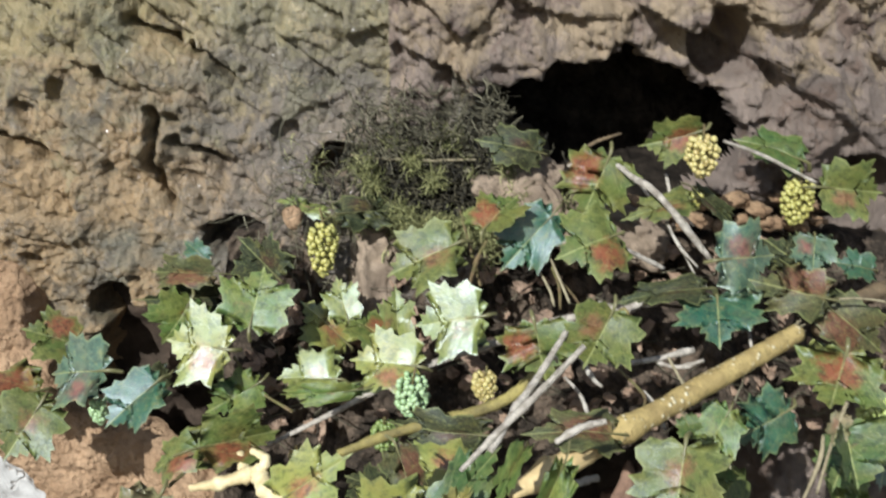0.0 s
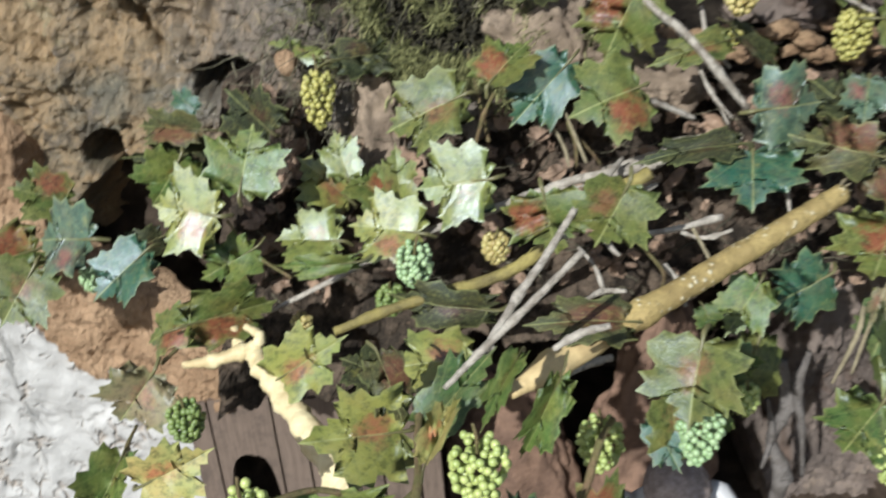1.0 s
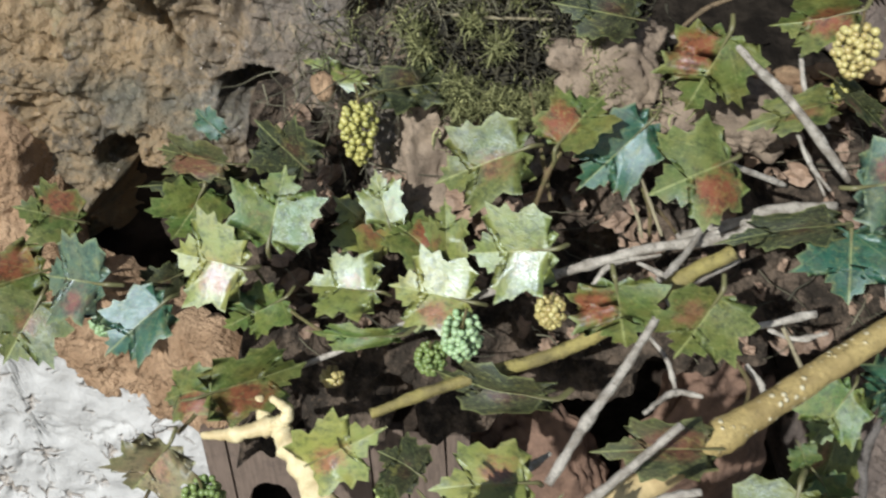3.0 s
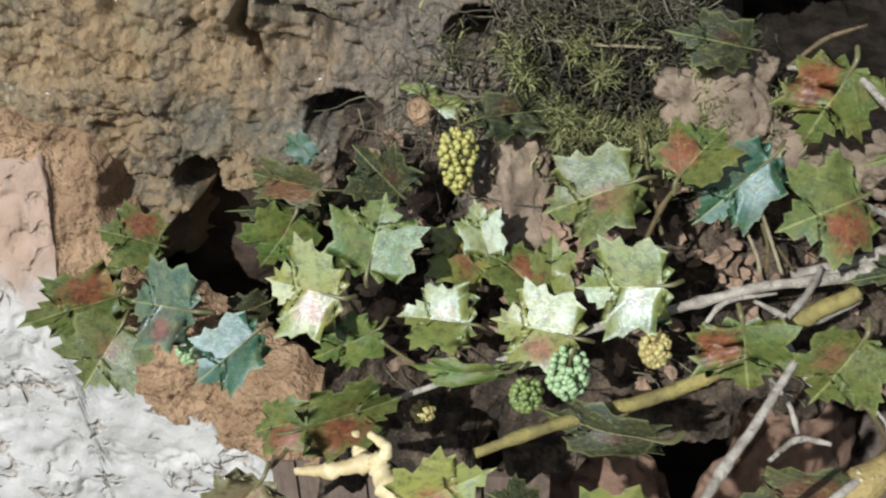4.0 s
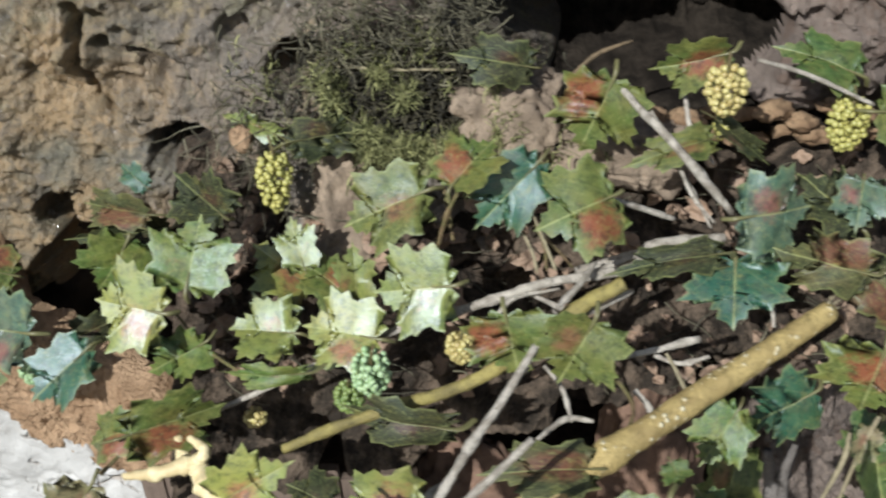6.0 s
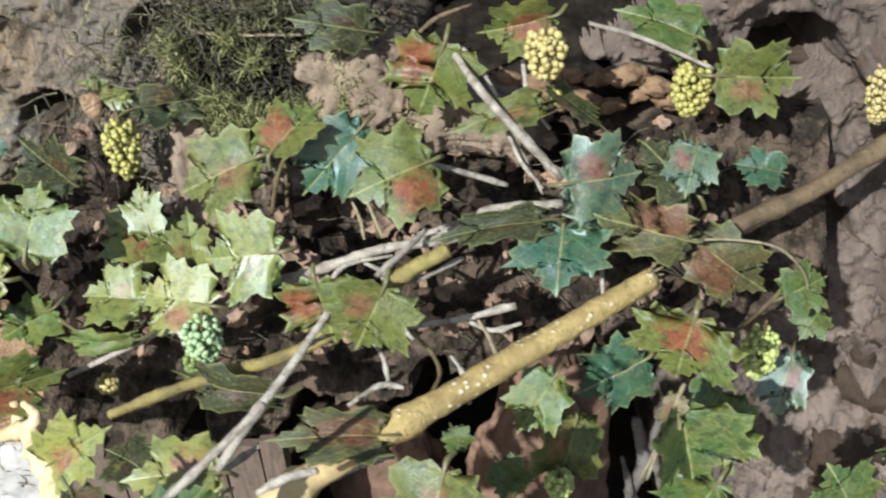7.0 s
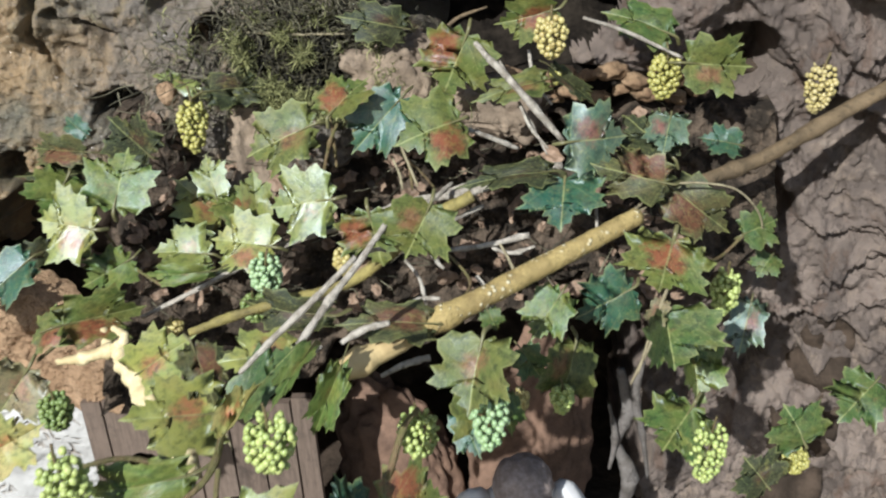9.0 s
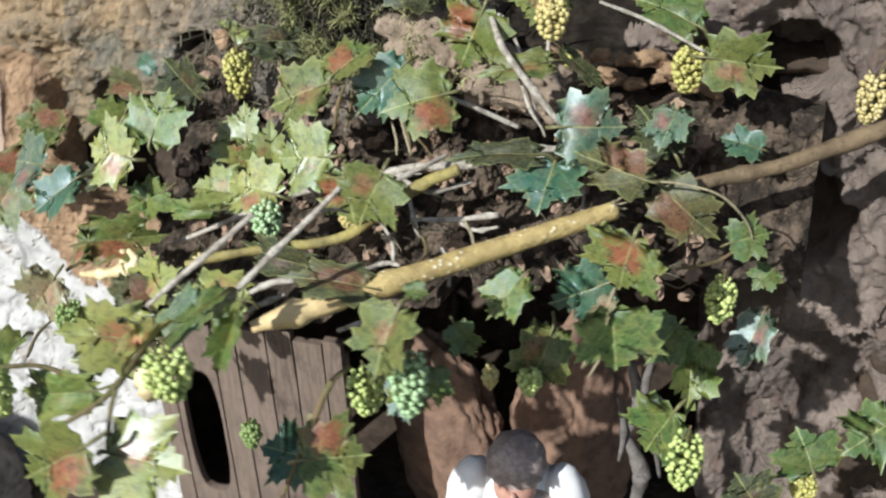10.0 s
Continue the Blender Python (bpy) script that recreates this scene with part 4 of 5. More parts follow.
grey_twig(((0.0060, 0.3135, 0.4050), (0.0180, 0.3190, 0.4160), (0.0330, 0.3250, 0.4290), (0.0490, 0.3318, 0.4436)), (0.0009, 0.0012, 0.0011))
grey_twig(((0.0180, 0.3620, 0.3825), (0.0290, 0.3775, 0.3935), (0.0400, 0.3905, 0.4035), (0.0520, 0.4067, 0.4150)), (0.0016, 0.0015, 0.0013))
grey_twig(((0.0406, 0.3351, 0.4035), (0.0500, 0.3372, 0.4085), (0.0592, 0.3383, 0.4105)), (0.0010, 0.0014, 0.0011))
grey_twig(((0.0751, 0.4330, 0.3863), (0.0943, 0.4380, 0.3862), (0.1161, 0.4433, 0.3890)), (0.0010, 0.0013, 0.0013))
thin_stem(((0.0774, 0.4282, 0.3882), (0.0852, 0.4226, 0.3822), (0.0885, 0.4124, 0.3803), (0.0839, 0.3974, 0.3804)), (0.0006, 0.0008, 0.0006))
thin_stem(((-0.1081, 0.4931, 0.3615), (-0.0958, 0.4877, 0.3456), (-0.0768, 0.4789, 0.3370)), (0.0007, 0.0008, 0.0008))
thin_stem(((0.0092, 0.5369, 0.4261), (0.0148, 0.5154, 0.4100), (0.0189, 0.4945, 0.4001)), (0.0006, 0.0008, 0.0008))
thin_stem(((0.0215, 0.4907, 0.4259), (0.0168, 0.4917, 0.4149), (0.0124, 0.4923, 0.3985)), (0.0008, 0.001, 0.001))
thin_stem(((0.0536, 0.4856, 0.4139), (0.0574, 0.4847, 0.4032), (0.0583, 0.4837, 0.3920)), (0.0006, 0.0008, 0.0007))
thin_stem(((0.0554, 0.4852, 0.4092), (0.0636, 0.4864, 0.3998), (0.0693, 0.4867, 0.3920)), (0.0006, 0.0007, 0.0006))
grass_blade(((-0.0515, 0.5739, 0.4471), (-0.0200, 0.5687, 0.4457), (0.0184, 0.5638, 0.4471)), (0.0006, 0.0009, 0.0006))
bark_twig(((0.0667, 0.5480, 0.4480), (0.0800, 0.5520, 0.4590), (0.0960, 0.5560, 0.4640)), (0.0009, 0.0009, 0.0006))
grey_twig(((0.1447, 0.5303, 0.4661), (0.1678, 0.5346, 0.4569), (0.1980, 0.5382, 0.4413)), (0.0008, 0.001, 0.0008))
thin_stem(((0.2001, 0.4514, 0.3672), (0.2169, 0.4805, 0.3554), (0.2303, 0.4912, 0.3626)), (0.0006, 0.0009, 0.0008))
front_stem(((0.0360, 0.3432, 0.2779), (0.0519, 0.3468, 0.3189), (0.0601, 0.3588, 0.3409), (0.0659, 0.3691, 0.3439)), (0.001, 0.0013, 0.0013))
front_stem(((-0.0272, 0.2801, 0.3600), (-0.0049, 0.2915, 0.3749), (-0.0044, 0.3219, 0.3778), (-0.0050, 0.3420, 0.3782)), (0.001, 0.0013, 0.0013))
front_stem(((-0.0450, 0.2826, 0.3877), (-0.0321, 0.2922, 0.3829), (-0.0138, 0.2963, 0.3720)), (0.0008, 0.001, 0.001))
front_stem(((-0.0018, 0.2798, 0.3560), (-0.0010, 0.2862, 0.3714), (-0.0004, 0.2918, 0.3786)), (0.0008, 0.001, 0.001))
tendril(((0.1828, 0.4648, 0.4049), (0.1984, 0.4629, 0.4065), (0.2160, 0.4645, 0.4019), (0.2291, 0.4682, 0.3873), (0.2336, 0.4719, 0.3718), (0.2300, 0.4717, 0.3690)), (0.0005, 0.0006, 0.0004))
peeled_stick(((-0.0360, 0.3570, 0.3150), (-0.0453, 0.3719, 0.3183), (-0.0633, 0.3973, 0.3222), (-0.0804, 0.4181, 0.3300), (-0.0874, 0.4285, 0.3347)), (0.0058, 0.0066, 0.0048, 0.0036))
stick_arm(((-0.1188, 0.4276, 0.3248), (-0.1025, 0.4260, 0.3292), (-0.0863, 0.4284, 0.3333)), (0.0016, 0.0028, 0.0030))
stick_arm(((-0.0856, 0.4265, 0.3349), (-0.0824, 0.4289, 0.3395), (-0.0902, 0.4351, 0.3407)), (0.0026, 0.0024, 0.0014))
stick_arm(((-0.0966, 0.4388, 0.3380), (-0.0947, 0.4343, 0.3323), (-0.0866, 0.4281, 0.3302)), (0.0016, 0.0024, 0.0026))
thin_stem(((-0.1290, 0.4277, 0.3256), (-0.1236, 0.4379, 0.3270), (-0.1233, 0.4479, 0.3269)), (0.0008, 0.0010, 0.0008))
thin_stem(((-0.1481, 0.4294, 0.2876), (-0.1490, 0.4142, 0.2864), (-0.1456, 0.3989, 0.2829)), (0.0008, 0.0010, 0.0008))
bark_strip(((0.1763, 0.5216, 0.2517), (0.1829, 0.5219, 0.2200), (0.1773, 0.5226, 0.1937), (0.1876, 0.5241, 0.1656), (0.1853, 0.5263, 0.1335)), (0.0026, 0.0046, 0.0030, 0.0048, 0.0036))
bark_strip(((0.1883, 0.5174, 0.2607), (0.1859, 0.5181, 0.2344), (0.1926, 0.5194, 0.2034), (0.1996, 0.5239, 0.1631)), (0.0016, 0.0030, 0.0018, 0.0010))
bark_strip(((0.1702, 0.5176, 0.2282), (0.1755, 0.5173, 0.2024), (0.1739, 0.5199, 0.1743)), (0.0008, 0.0022, 0.0012))
dry_stem(((0.1772, 0.4123, 0.3786), (0.1731, 0.4109, 0.3629), (0.1659, 0.4036, 0.3372)), (0.0007, 0.0010, 0.0005))

leaf(upper_vine, (-0.2079, 0.5450, 0.3440), (41, -43, 81), 0.0311, 0.84, "red", 4)
leaf(upper_vine, (-0.2270, 0.5351, 0.3201), (5, -38, 125), 0.0495, 0.56, "red", 0)
leaf(upper_vine, (-0.2134, 0.5004, 0.3313), (-50, -30, 173), 0.0349, 0.96, "olive", 2)
leaf(upper_vine, (-0.1699, 0.4773, 0.3612), (-20, -48, 81), 0.0394, 0.84, "rosy", 4)
leaf(upper_vine, (-0.1401, 0.4674, 0.3608), (-34, -25, 137), 0.0338, 0.73, "teal", 4)
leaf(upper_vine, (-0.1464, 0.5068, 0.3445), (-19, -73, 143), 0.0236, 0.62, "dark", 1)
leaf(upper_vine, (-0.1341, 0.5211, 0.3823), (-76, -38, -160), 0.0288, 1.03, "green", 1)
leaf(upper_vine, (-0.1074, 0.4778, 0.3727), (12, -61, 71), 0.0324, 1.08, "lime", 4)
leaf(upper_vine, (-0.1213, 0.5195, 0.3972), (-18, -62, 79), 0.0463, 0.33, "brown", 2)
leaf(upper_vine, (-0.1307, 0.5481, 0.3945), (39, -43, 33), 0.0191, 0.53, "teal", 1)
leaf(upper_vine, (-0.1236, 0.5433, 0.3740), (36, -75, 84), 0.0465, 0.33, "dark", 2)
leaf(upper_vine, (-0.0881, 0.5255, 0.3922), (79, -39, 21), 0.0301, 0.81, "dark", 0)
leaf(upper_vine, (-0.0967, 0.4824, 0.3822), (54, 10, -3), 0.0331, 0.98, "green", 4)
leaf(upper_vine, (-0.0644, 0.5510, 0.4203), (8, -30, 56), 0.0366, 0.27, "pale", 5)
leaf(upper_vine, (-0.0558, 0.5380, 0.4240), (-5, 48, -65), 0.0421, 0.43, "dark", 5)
leaf(upper_vine, (-0.0514, 0.5208, 0.3553), (62, -32, 50), 0.0357, 0.80, "lime", 2)
leaf(upper_vine, (-0.0281, 0.4957, 0.3672), (27, -10, 52), 0.0301, 0.73, "red", 1)
leaf(upper_vine, (-0.0230, 0.4843, 0.3749), (79, -0, 7), 0.0282, 0.54, "pale", 2)
leaf(upper_vine, (-0.0124, 0.4657, 0.3692), (1, -42, 75), 0.0354, 0.83, "lime", 4)
leaf(upper_vine, (0.0193, 0.4693, 0.3946), (-22, -59, 103), 0.0343, 0.94, "pale", 4)
leaf(upper_vine, (-0.0552, 0.4977, 0.3460), (-1, -30, 82), 0.0336, 0.81, "pale", 0)
leaf(upper_vine, (-0.0398, 0.4462, 0.3670), (-42, -77, 128), 0.0393, 0.23, "green", 1)
leaf(upper_vine, (-0.0944, 0.4858, 0.3502), (-67, -59, 165), 0.0323, 0.64, "green", 5)
leaf(upper_vine, (-0.1167, 0.4330, 0.3426), (-7, 56, -63), 0.0447, 0.51, "red", 0)
leaf(upper_vine, (-0.1155, 0.4412, 0.3394), (-39, -39, 103), 0.0360, 0.51, "red", 1)
leaf(upper_vine, (-0.1308, 0.4209, 0.3259), (-79, -37, 179), 0.0318, 0.90, "faded", 0)
leaf(upper_vine, (-0.0741, 0.4095, 0.3296), (57, 42, -49), 0.0420, 0.57, "lime", 2)
leaf(upper_vine, (0.0073, 0.4998, 0.4210), (-30, -37, 112), 0.0397, 0.79, "olive", 4)
leaf(upper_vine, (0.0197, 0.4808, 0.4349), (28, 2, -42), 0.0284, 0.91, "red", 2)
leaf(upper_vine, (0.0542, 0.4924, 0.4391), (-59, -36, 153), 0.0383, 0.62, "teal", 4)
leaf(upper_vine, (0.0840, 0.4750, 0.4348), (-8, -45, 127), 0.0350, 0.91, "red", 1)
leaf(upper_vine, (0.0860, 0.5283, 0.4591), (-81, -21, 174), 0.0363, 0.92, "red", 5)
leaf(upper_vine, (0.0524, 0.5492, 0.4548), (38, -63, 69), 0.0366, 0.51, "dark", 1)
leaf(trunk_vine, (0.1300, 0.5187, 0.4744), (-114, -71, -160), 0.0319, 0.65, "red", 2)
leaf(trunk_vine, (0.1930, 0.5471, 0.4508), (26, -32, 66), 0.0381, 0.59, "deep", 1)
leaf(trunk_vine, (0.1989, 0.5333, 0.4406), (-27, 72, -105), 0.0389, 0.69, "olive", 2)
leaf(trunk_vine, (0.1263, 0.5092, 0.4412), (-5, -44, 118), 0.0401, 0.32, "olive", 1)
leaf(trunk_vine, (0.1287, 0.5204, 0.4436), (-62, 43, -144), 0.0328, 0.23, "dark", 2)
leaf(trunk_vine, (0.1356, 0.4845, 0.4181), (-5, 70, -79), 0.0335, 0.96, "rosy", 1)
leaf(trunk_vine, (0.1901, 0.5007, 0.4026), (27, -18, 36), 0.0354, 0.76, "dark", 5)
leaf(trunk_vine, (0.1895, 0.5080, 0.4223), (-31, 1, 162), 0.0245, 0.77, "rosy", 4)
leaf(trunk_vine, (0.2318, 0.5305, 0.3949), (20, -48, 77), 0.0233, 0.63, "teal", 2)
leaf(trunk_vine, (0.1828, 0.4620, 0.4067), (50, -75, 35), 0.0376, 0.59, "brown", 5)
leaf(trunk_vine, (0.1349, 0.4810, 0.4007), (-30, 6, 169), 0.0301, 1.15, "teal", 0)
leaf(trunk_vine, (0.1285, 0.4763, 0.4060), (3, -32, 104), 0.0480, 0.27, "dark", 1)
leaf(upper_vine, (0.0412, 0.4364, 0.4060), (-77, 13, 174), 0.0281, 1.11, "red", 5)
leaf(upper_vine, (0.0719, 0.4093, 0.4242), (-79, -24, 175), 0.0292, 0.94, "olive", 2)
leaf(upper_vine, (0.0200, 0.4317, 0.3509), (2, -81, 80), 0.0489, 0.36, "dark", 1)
leaf(upper_vine, (0.0130, 0.3763, 0.3660), (12, -23, 100), 0.0339, 0.73, "lime", 1)
leaf(upper_vine, (-0.0171, 0.3347, 0.4024), (-61, 3, -143), 0.0261, 0.56, "brown", 5)
leaf(front_sprig, (-0.0090, 0.3282, 0.3744), (29, -51, 98), 0.0376, 0.72, "lime", 0)
leaf(front_sprig, (-0.0002, 0.3015, 0.3848), (21, 5, -23), 0.0270, 0.28, "yellow", 6)
leaf(front_sprig, (0.0295, 0.3337, 0.4026), (-16, -8, 157), 0.0314, 0.22, "green", 2)
leaf(front_sprig, (0.0425, 0.3208, 0.4043), (-78, -21, 173), 0.0350, 0.29, "green", 0)
leaf(front_sprig, (-0.0019, 0.3287, 0.3747), (38, 22, -35), 0.0366, 0.45, "deep", 2)
leaf(trunk_vine, (0.0945, 0.3602, 0.3883), (-50, 10, 149), 0.0328, 0.98, "olive", 2)
leaf(trunk_vine, (0.0836, 0.3817, 0.3320), (-43, 27, -171), 0.0230, 0.58, "teal", 4)
leaf(upper_vine, (-0.1431, 0.3979, 0.2983), (-18, -10, 171), 0.0362, 0.51, "green", 6)
leaf(front_sprig, (-0.0948, 0.3059, 0.3706), (67, 57, -26), 0.0301, 0.63, "yellow", 2)
leaf(front_sprig, (-0.0123, 0.2927, 0.3747), (-48, -64, 132), 0.0508, 0.35, "green", 1)
leaf(front_sprig, (0.0033, 0.2635, 0.3749), (-63, -49, 151), 0.0413, 0.69, "red", 2)
leaf(front_sprig, (0.0036, 0.2734, 0.3628), (-5, 37, -91), 0.0343, 0.93, "lime", 4)
leaf(front_sprig, (0.0411, 0.3660, 0.2838), (31, -32, 93), 0.0250, 1.15, "teal", 5)
leaf(front_sprig, (0.0520, 0.3375, 0.3118), (-9, 47, -68), 0.0318, 1.06, "red", 2)
leaf(front_sprig, (0.0897, 0.3799, 0.3454), (-76, 7, 177), 0.0323, 0.57, "olive", 2)
leaf(front_sprig, (0.1042, 0.3761, 0.3464), (-61, -2, -148), 0.0195, 0.60, "green", 1)
leaf(trunk_vine, (0.1417, 0.4542, 0.3194), (-67, -21, -164), 0.0392, 0.69, "olive", 1)
leaf(trunk_vine, (0.1107, 0.3861, 0.3644), (-73, 29, -160), 0.0188, 0.71, "deep", 2)
leaf(trunk_vine, (0.1315, 0.4295, 0.3655), (-48, -20, 151), 0.0273, 0.74, "green", 4)
leaf(upper_vine, (-0.0495, 0.5076, 0.3751), (52, -15, 9), 0.0257, 0.64, "pale", 4)
leaf(trunk_vine, (0.1691, 0.4558, 0.3516), (-58, -62, 164), 0.0324, 0.88, "teal", 5)
leaf(trunk_vine, (0.0964, 0.3736, 0.3928), (-67, 20, -166), 0.0101, 0.85, "deep", 1)
leaf(trunk_vine, (0.1819, 0.4311, 0.3944), (-77, -7, 154), 0.0286, 1.25, "red", 0)
leaf(trunk_vine, (0.1872, 0.4741, 0.3978), (-63, 48, -156), 0.0390, 0.62, "brown", 1)
leaf(trunk_vine, (0.2227, 0.4666, 0.3760), (17, 50, -52), 0.0213, 0.86, "deep", 2)
leaf(trunk_vine, (0.2453, 0.4883, 0.3513), (-25, -13, 145), 0.0153, 0.91, "deep", 1)
leaf(trunk_vine, (0.2445, 0.5097, 0.3080), (-50, -2, 158), 0.0330, 0.59, "rosy", 4)
leaf(trunk_vine, (0.1764, 0.4113, 0.3682), (-61, 3, -161), 0.0287, 1.15, "deep", 7)
leaf(trunk_vine, (0.2041, 0.4661, 0.3256), (-26, -16, 156), 0.0287, 0.81, "deep", 2)
leaf(trunk_vine, (0.2110, 0.4956, 0.2924), (-47, -8, -166), 0.0393, 0.57, "green", 6)
leaf(trunk_vine, (0.1763, 0.4130, 0.3718), (-51, -11, 156), 0.0155, 0.54, "faded", 6)
leaf(trunk_vine, (0.2073, 0.4606, 0.2733), (-74, -19, 144), 0.0360, 0.95, "deep", 0)
leaf(trunk_vine, (0.2845, 0.4955, 0.2161), (60, -14, 29), 0.0267, 1.32, "deep", 1)
leaf(trunk_vine, (0.3209, 0.5030, 0.2585), (-19, -19, 137), 0.0358, 0.83, "deep", 5)
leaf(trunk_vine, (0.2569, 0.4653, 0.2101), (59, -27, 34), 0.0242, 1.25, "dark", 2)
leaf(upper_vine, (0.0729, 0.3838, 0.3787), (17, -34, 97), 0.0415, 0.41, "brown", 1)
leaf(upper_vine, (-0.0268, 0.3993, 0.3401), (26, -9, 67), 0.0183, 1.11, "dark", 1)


# ---------------------------------------------------------------- grapes
BUNCH_LABEL = {
    "yellow": "small bunch of yellow model grapes hanging from the vine", "yellowgreen": "small bunch of yellow-green model grapes hanging from the vine",
    "pale": "small bunch of pale mint-green model grapes hanging from the vine", "green": "small bunch of green model grapes with shade put in the dark colour",
    "amber": "small bunch of amber and yellow model grapes hanging from the vine", "cream": "bunch of faded cream model grapes against the rock",
}
BERRY_CACHE = {}


def berry_data(kind):
    if kind not in BERRY_CACHE:
        bm = bmesh.new()
        bmesh.ops.create_icosphere(bm, subdivisions=2, radius=1.0)
        for v in bm.verts:
            v.co.z *= 1.12
        me = bpy.data.meshes.new("grape")
        bm.to_mesh(me)
        bm.free()
        me.materials.append(BERRY[kind])
        me.polygons.foreach_set("use_smooth", [True] * len(me.polygons))
        BERRY_CACHE[kind] = me
    return BERRY_CACHE[kind]


def grape_bunch(centre, height, width, kind):
    """A hanging bunch: berries packed in a tapering drop round a stalk."""
    rnd = random.Random(round(centre[0] * 10000))
    top = tagged(new("grape_bunch"), BUNCH_LABEL[kind], "grapes", "grape bunches")
    top.matrix_world = pose(*centre, rnd.uniform(-6, 6), rnd.uniform(-6, 6), rnd.uniform(0, 360))
    r = 0.00138
    bm = tube(bmesh.new(), ((0, 0, -height * 0.2), (0, 0, height * 0.3), (0.0005, 0, height * 0.55), (0.001, 0.001, height * 0.75)), (0.0006, 0.0007, 0.0007, 0.0006), 4, 6, 0.1)
    part("stalk", bm, M_STEM, top)
    count = max(10, min(150, int(3.9 * height * width / (r * 2) ** 2)))
    for k in range(count):
        u = (k + 0.5) / count
        z = height / 2 - r - u * (height - 2 * r)
        wide = (width / 2 - r) * (math.sin(math.pi * min(1.0, 0.18 + 0.82 * u)) ** 0.55 if u > 0.1 else 0.75)
        a = k * 2.39996 + rnd.uniform(-0.35, 0.35)
        d = wide * (rnd.uniform(0.35, 0.7) if k % 3 == 0 else rnd.uniform(0.85, 1.06))
        s = r * rnd.uniform(0.82, 1.2)
        ob = new("grape", berry_data(kind))
        ob.parent = top
        ob.matrix_local = pose(d * math.cos(a), d * math.sin(a), z + rnd.uniform(-r, r) * 0.7, rnd.uniform(-40, 40), rnd.uniform(-40, 40), 0) @ Matrix.Diagonal((s, s, s, 1))


grape_bunch((-0.0647, 0.5350, 0.4049), 0.0304, 0.0177, "yellow")
grape_bunch((-0.0151, 0.4566, 0.3573), 0.0222, 0.0187, "pale")
grape_bunch((0.0211, 0.4849, 0.3486), 0.0162, 0.0143, "amber")
grape_bunch((-0.0305, 0.4825, 0.3205), 0.0169, 0.0149, "green")
grape_bunch((-0.0743, 0.4767, 0.3123), 0.0097, 0.0112, "amber")
grape_bunch((-0.1149, 0.4062, 0.3096), 0.0201, 0.0180, "green")
grape_bunch((0.1270, 0.5022, 0.4653), 0.0216, 0.0173, "amber")
grape_bunch((0.1318, 0.5229, 0.4381), 0.0098, 0.0079, "yellow")
grape_bunch((0.2220, 0.4833, 0.3305), 0.0266, 0.0167, "yellowgreen")
grape_bunch((0.1903, 0.5422, 0.4292), 0.0259, 0.0183, "yellow")
grape_bunch((0.2520, 0.5737, 0.3311), 0.0204, 0.0164, "green")
grape_bunch((0.2839, 0.5755, 0.4084), 0.0301, 0.0185, "cream")
grape_bunch((0.0159, 0.3048, 0.3783), 0.0249, 0.0209, "yellowgreen")
grape_bunch((0.0639, 0.3884, 0.3123), 0.0253, 0.0209, "yellowgreen")
grape_bunch((0.0972, 0.3603, 0.3466), 0.0357, 0.0184, "pale")
grape_bunch((0.2155, 0.4491, 0.2484), 0.0412, 0.0208, "yellowgreen")
grape_bunch((-0.0520, 0.2816, 0.3763), 0.0296, 0.0190, "yellowgreen")
grape_bunch((-0.0061, 0.3922, 0.2642), 0.0174, 0.0120, "green")
grape_bunch((0.1135, 0.4351, 0.2956), 0.0138, 0.0094, "amber")
grape_bunch((0.1344, 0.4352, 0.2969), 0.0168, 0.0133, "yellowgreen")
grape_bunch((0.2807, 0.4972, 0.2016), 0.0168, 0.0168, "yellow")
grape_bunch((-0.0461, 0.4343, 0.2864), 0.0121, 0.0116, "yellowgreen")
grape_bunch((-0.1758, 0.4789, 0.3373), 0.0145, 0.0106, "pale")


# ---------------------------------------------------------------- moss, dry tangle, litter
def tangle(name, count, place, length, radius, material, seed, label, category, bend=1.0, flat=1.0):
    """Many short curled strands in one mesh."""
    rnd = random.Random(seed)
    verts, faces = [], []
    for _ in range(count):
        p, lie = place(rnd)
        p = Vector(p)
        d = Vector((rnd.uniform(-1, 1), rnd.uniform(-1, 0.4), rnd.uniform(-0.8, 0.8))).normalized()
        d = (d + Vector(lie)).normalized()
        ln = length * rnd.uniform(0.5, 1.4)
        curl = Vector((rnd.uniform(-1, 1), rnd.uniform(-1, 1), rnd.uniform(-1, 1))) * bend
        r = radius * rnd.uniform(0.6, 1.5)
        n = 5
        ring0 = None
        for k in range(n + 1):
            rr = r * (1.0 - 0.55 * k / n)
            side = d.cross(Vector((0.2, 0.3, 0.9))).normalized()
            other = d.cross(side)
            ring = []
            for j in range(3):
                a = 2 * math.pi * j / 3
                verts.append(p + (side * math.cos(a) * flat + other * math.sin(a) / flat) * rr)
                ring.append(len(verts) - 1)
            if ring0:
                for j in range(3):
                    faces.append((ring0[j], ring0[(j + 1) % 3], ring[(j + 1) % 3], ring[j]))
            ring0 = ring
            p = p + d * ln / n
            d = (d + curl * (1.0 / n) + 0.35 * Vector((rnd.uniform(-1, 1), rnd.uniform(-1, 1), rnd.uniform(-1, 1)))).normalized()
    me = bpy.data.meshes.new(name)
    me.from_pydata(verts, [], faces)
    me.materials.append(material)
    me.polygons.foreach_set("use_smooth", [True] * len(me.polygons))
    tagged(new(name, me), label, category, kind="stuff")


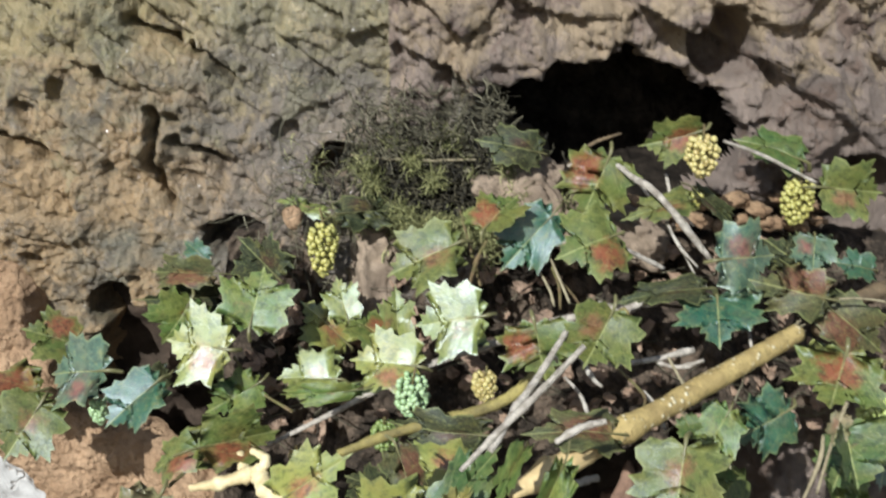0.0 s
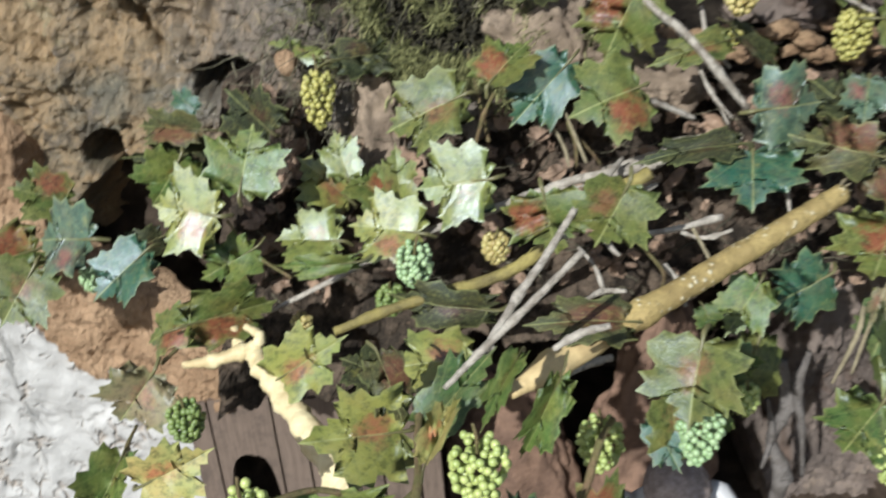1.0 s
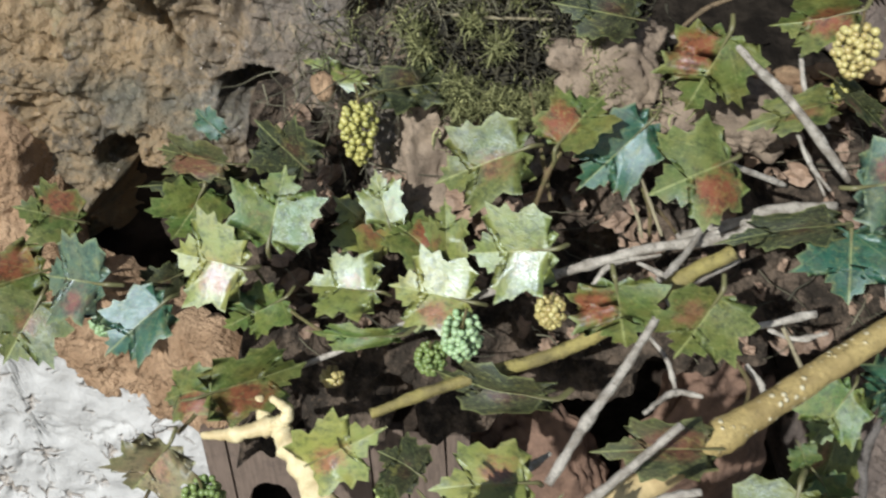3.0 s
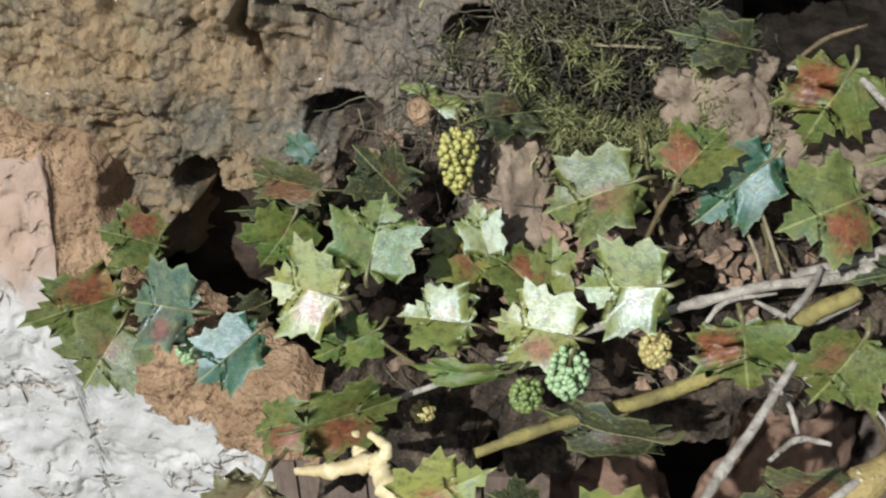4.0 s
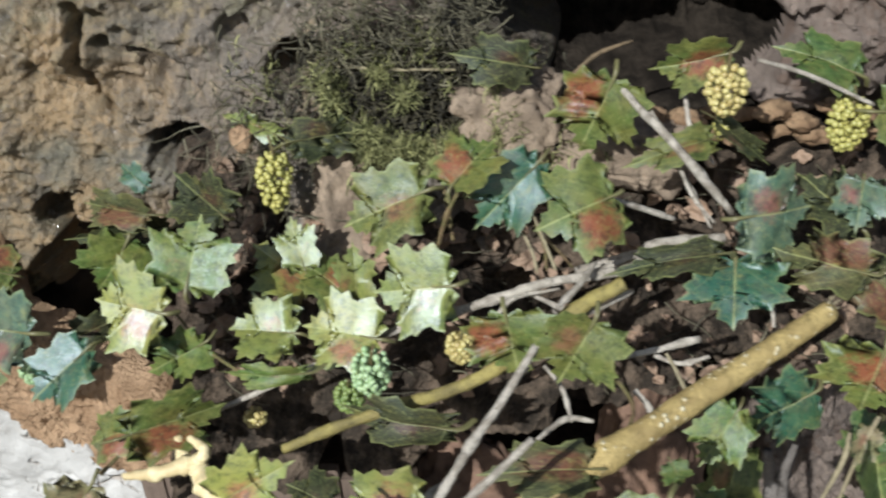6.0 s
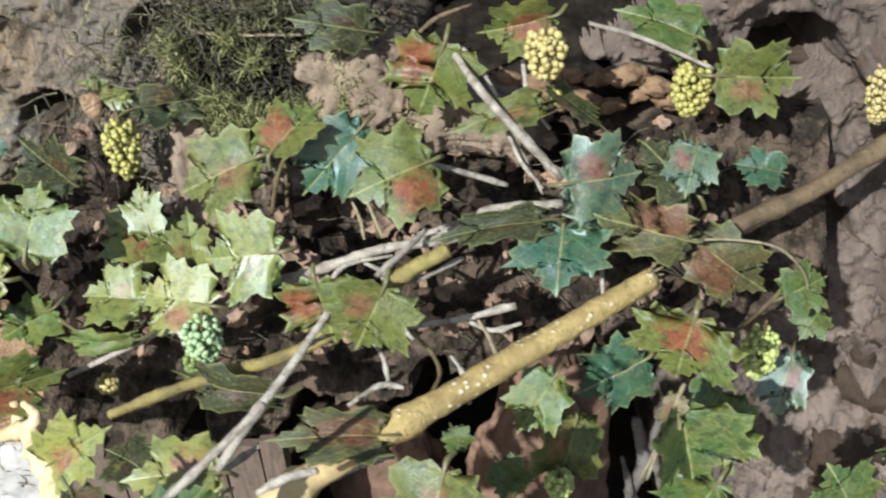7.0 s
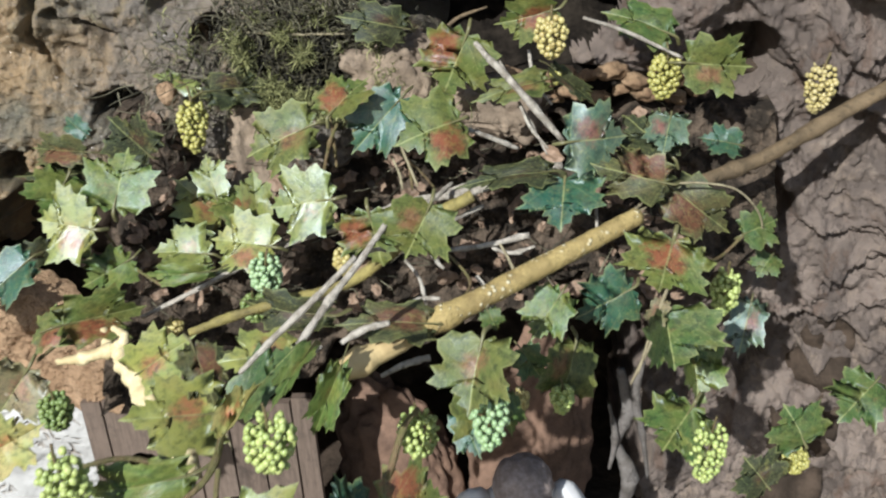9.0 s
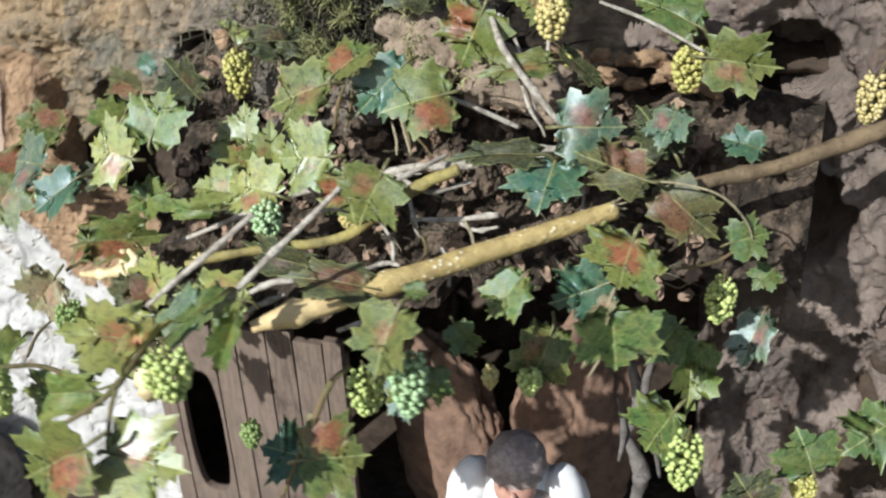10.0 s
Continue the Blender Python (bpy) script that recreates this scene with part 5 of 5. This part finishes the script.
def moss_place(rnd):
    while True:
        x = rnd.gauss(0.002, 0.026)
        z = 0.428 + rnd.gauss(0, 0.012) - 0.12 * x
        if noise.noise((x * 62, 0, z * 62)) > 0.17:
            break
    return (x, 0.566 + 0.35 * (z - 0.43) + rnd.uniform(-0.014, 0.008), z), (0.2, -0.2, 0.0)


def dry_place(rnd):
    x = rnd.uniform(-0.055, 0.035)
    z = 0.462 + 0.013 * rnd.gauss(0, 1)
    return (x, 0.575 + rnd.uniform(-0.016, 0.012), z), (0.5, 0.0, 0.0)


def roof_place(rnd):
    x = rnd.uniform(-0.11, 0.21)
    z = rnd.uniform(0.31, 0.40)
    return (x, 0.500 + (z - 0.300) * 0.72 + rnd.uniform(-0.010, 0.01), z), (1.2, 0.0, 0.15)


def edge_place(rnd):
    x = rnd.gauss(-0.075, 0.02)
    z = rnd.gauss(0.415, 0.022)
    return (x, 0.562 + rnd.uniform(-0.01, 0.01), z), (0.1, -0.1, -0.6)


def gap_place(rnd):
    x = rnd.gauss(0.002, 0.027)
    z = 0.428 + rnd.gauss(0, 0.014) - 0.12 * x
    return (x, 0.574 + 0.35 * (z - 0.43) + rnd.uniform(-0.012, 0.006), z), (0.2, 0.0, 0.0)


tangle("moss_gap_dark", 2400, gap_place, 0.0075, 0.00085, M_MOSSGAP, 8, "blackish strands added under the green moss for the dark of its gaps", "moss", 1.6, 1.6)
tangle("moss", 4200, moss_place, 0.0088, 0.00036, M_MOSS, 3, "tangled yellow-green dry moss on the rock", "moss", 2.0, 1.7)
tangle("dry_moss", 900, dry_place, 0.0100, 0.00038, M_DRY, 4, "grey-brown dry moss and root tangle", "moss", 1.6)
tangle("rootlets", 160, edge_place, 0.022, 0.00034, M_DRY, 6, "thin dry rootlets hanging over the rock edge", "roots")
tangle("dry_stalks", 150, roof_place, 0.026, 0.00045, M_DRY, 5, "thin dry stalks scattered on the porch roof", "stalks", 0.4)


def litter(name, count, place, size, seed, material, label):
    """Crumpled flakes of dry leaf with thickness, joined."""
    rnd = random.Random(seed)
    verts, faces = [], []
    for _ in range(count):
        p = Vector(place(rnd)[0])
        s = size * rnd.uniform(0.5, 1.5)
        m = Matrix.Translation(p) @ Euler((rnd.uniform(0.2, 1.6), rnd.uniform(-0.8, 0.8), rnd.uniform(-1.5, 1.5))).to_matrix().to_4x4()
        base = len(verts)
        n = 13
        sd = rnd.uniform(0, 50)
        for lift in (0.0, 0.0006):
            verts.append(m @ Vector((0, 0, lift + 0.1 * s)))
            for ring in (0.55, 1.0):
                for k in range(n):
                    a = 2 * math.pi * k / n
                    rr = s * ring * (1 + 0.6 * noise.noise((math.cos(a) * 2.3 + sd, math.sin(a) * 2.3, ring)))
                    verts.append(m @ Vector((rr * math.cos(a), 0.7 * rr * math.sin(a), lift + 0.5 * s * noise.noise((math.cos(a) * 1.3 * ring, math.sin(a) * 1.3 * ring, sd)))))
        per = 1 + 2 * n
        for b in (base, base + per):
            for k in range(n):
                k2 = (k + 1) % n
                faces.append((b, b + 1 + k, b + 1 + k2))
                faces.append((b + 1 + k, b + 1 + n + k, b + 1 + n + k2, b + 1 + k2))
        for k in range(n):
            k2 = (k + 1) % n
            faces.append((base + 1 + n + k, base + per + 1 + n + k, base + per + 1 + n + k2, base + 1 + n + k2))
    me = bpy.data.meshes.new(name)
    me.from_pydata(verts, [], faces)
    me.materials.append(material)
    tagged(new(name, me), label, "leaf litter", kind="stuff")


litter("leaf_litter", 240, roof_place, 0.0048, 11, M_LITTER, "crumpled dry brown leaf litter on the porch roof")


def stone(place, size, seed):
    bm = bmesh.new()
    bmesh.ops.create_icosphere(bm, subdivisions=3, radius=1.0)
    for v in bm.verts:
        d = 1 + 0.55 * noise.noise(v.co * 1.3 + Vector((seed, 0, 0))) + 0.35 * noise.noise(v.co * 3 + Vector((0, seed, 0))) + 0.16 * noise.noise(v.co * 8)
        v.co = Vector((v.co.x * 1.5, v.co.y, v.co.z * 0.75)) * d * size
    ob = mesh_object("stone", bm, M_STONE)
    ob.matrix_world = pose(*place, 10 * math.sin(seed), 14 * math.cos(seed * 2), 30 * math.sin(seed * 3))
    tagged(ob, "small ochre stone wedged in the rock above the hollow", "stone", "ochre stones")


for k in range(16):
    row = k % 2
    stone((0.112 + 0.0068 * k, 0.576 + 0.004 * math.sin(k * 2.3), 0.418 - 0.011 * row + 0.003 * math.sin(k * 1.7)), 0.0050 + 0.0012 * math.sin(k * 4.1), k * 1.9)


# a tan lump of clay on the rock beside the yellow grapes
lump = bmesh.new()
bmesh.ops.create_icosphere(lump, subdivisions=3, radius=1.0)
for v in lump.verts:
    v.co = v.co * 0.0062 * (1 + 0.4 * noise.noise(v.co * 1.4) + 0.15 * noise.noise(v.co * 5))
clod = mesh_object("stone", lump, M_CLAY)
clod.matrix_world = pose(-0.0825, 0.556, 0.4165, 0, 20, 0)
tagged(clod, "small tan lump of stone stuck to the rock face", "stone")


def boulder():
    """A dark brown rounded rock at the foot of the plaster wall."""
    bm = bmesh.new()
    bmesh.ops.create_icosphere(bm, subdivisions=5, radius=1.0)
    for v in bm.verts:
        d = 1 + 0.16 * noise.noise(v.co * 1.6) + 0.07 * noise.noise(v.co * 5) + 0.03 * noise.noise(v.co * 14)
        v.co = Vector((v.co.x * 0.062, v.co.y * 0.040, v.co.z * 0.105)) * d
    ob = mesh_object("boulder", bm, M_OLDBARK)
    ob.matrix_world = pose(-0.366, 0.505, -0.002, 0, 0, 15)
    tagged(ob, "dark brown rounded rock at the foot of the plaster wall", "rock")


boulder()


def standing_stone(place, size, seed, label):
    """A tall broken slab in the hollow, its foot in the ground."""
    bm = bmesh.new()
    bmesh.ops.create_icosphere(bm, subdivisions=5, radius=1.0)
    off = Vector((seed, 0, 0))
    for v in bm.verts:
        d = 1 + 0.22 * noise.noise(v.co * 1.9 + off) + 0.12 * noise.noise(v.co * 5 + off) + 0.05 * noise.noise(v.co * 13 + off)
        v.co = Vector((v.co.x * size[0], v.co.y * size[1], v.co.z * size[2])) * d
    ob = mesh_object("stone", bm, M_BANK)
    ob.matrix_world = pose(*place)
    tagged(ob, label, "stone", "stones in the hollow")


standing_stone((0.130, 0.625, 0.095, 0, 4, 20), (0.046, 0.030, 0.108), 4.0, "tall reddish-brown broken stone standing behind the figurine")
standing_stone((0.030, 0.618, 0.070, 0, -8, -10), (0.046, 0.024, 0.098), 9.0, "broad reddish-brown broken stone standing behind the plank door")


def slab(place, size, seed, label):
    """A broken block of tan rock: flat faces, chipped corners."""
    bm = bmesh.new()
    bmesh.ops.create_icosphere(bm, subdivisions=5, radius=1.0)
    off = Vector((seed, seed * 0.7, -seed))
    for v in bm.verts:
        c = Vector([math.copysign(abs(k) ** 0.55, k) for k in v.co])
        c *= 1 + 0.22 * noise.noise(v.co * 1.7 + off) + 0.13 * noise.noise(v.co * 4.5 + off)
        p = Vector((c.x * size[0], c.y * size[1], c.z * size[2]))
        rough = 0.0042 * noise.fractal(p * 70 + off, 0.8, 2.1, 5) + 0.0032 * noise.cell(p * 90 + off)
        v.co = p + v.co.normalized() * rough
    ob = mesh_object("stone", bm, M_TAN)
    ob.matrix_world = pose(*place)
    tagged(ob, label, "stone", "tan rock blocks")


slab((0.044, 0.564, 0.421, -14, -10, 8), (0.023, 0.015, 0.020), 2.0, "broken tan rock block below the moss")
slab((0.094, 0.566, 0.404, -10, 4, -6), (0.032, 0.016, 0.014), 5.0, "flat tan rock block behind the vine leaves")
slab((-0.038, 0.555, 0.377, -20, 3, 10), (0.0125, 0.012, 0.030), 9.0, "upright tan rock block beside the yellow grapes")
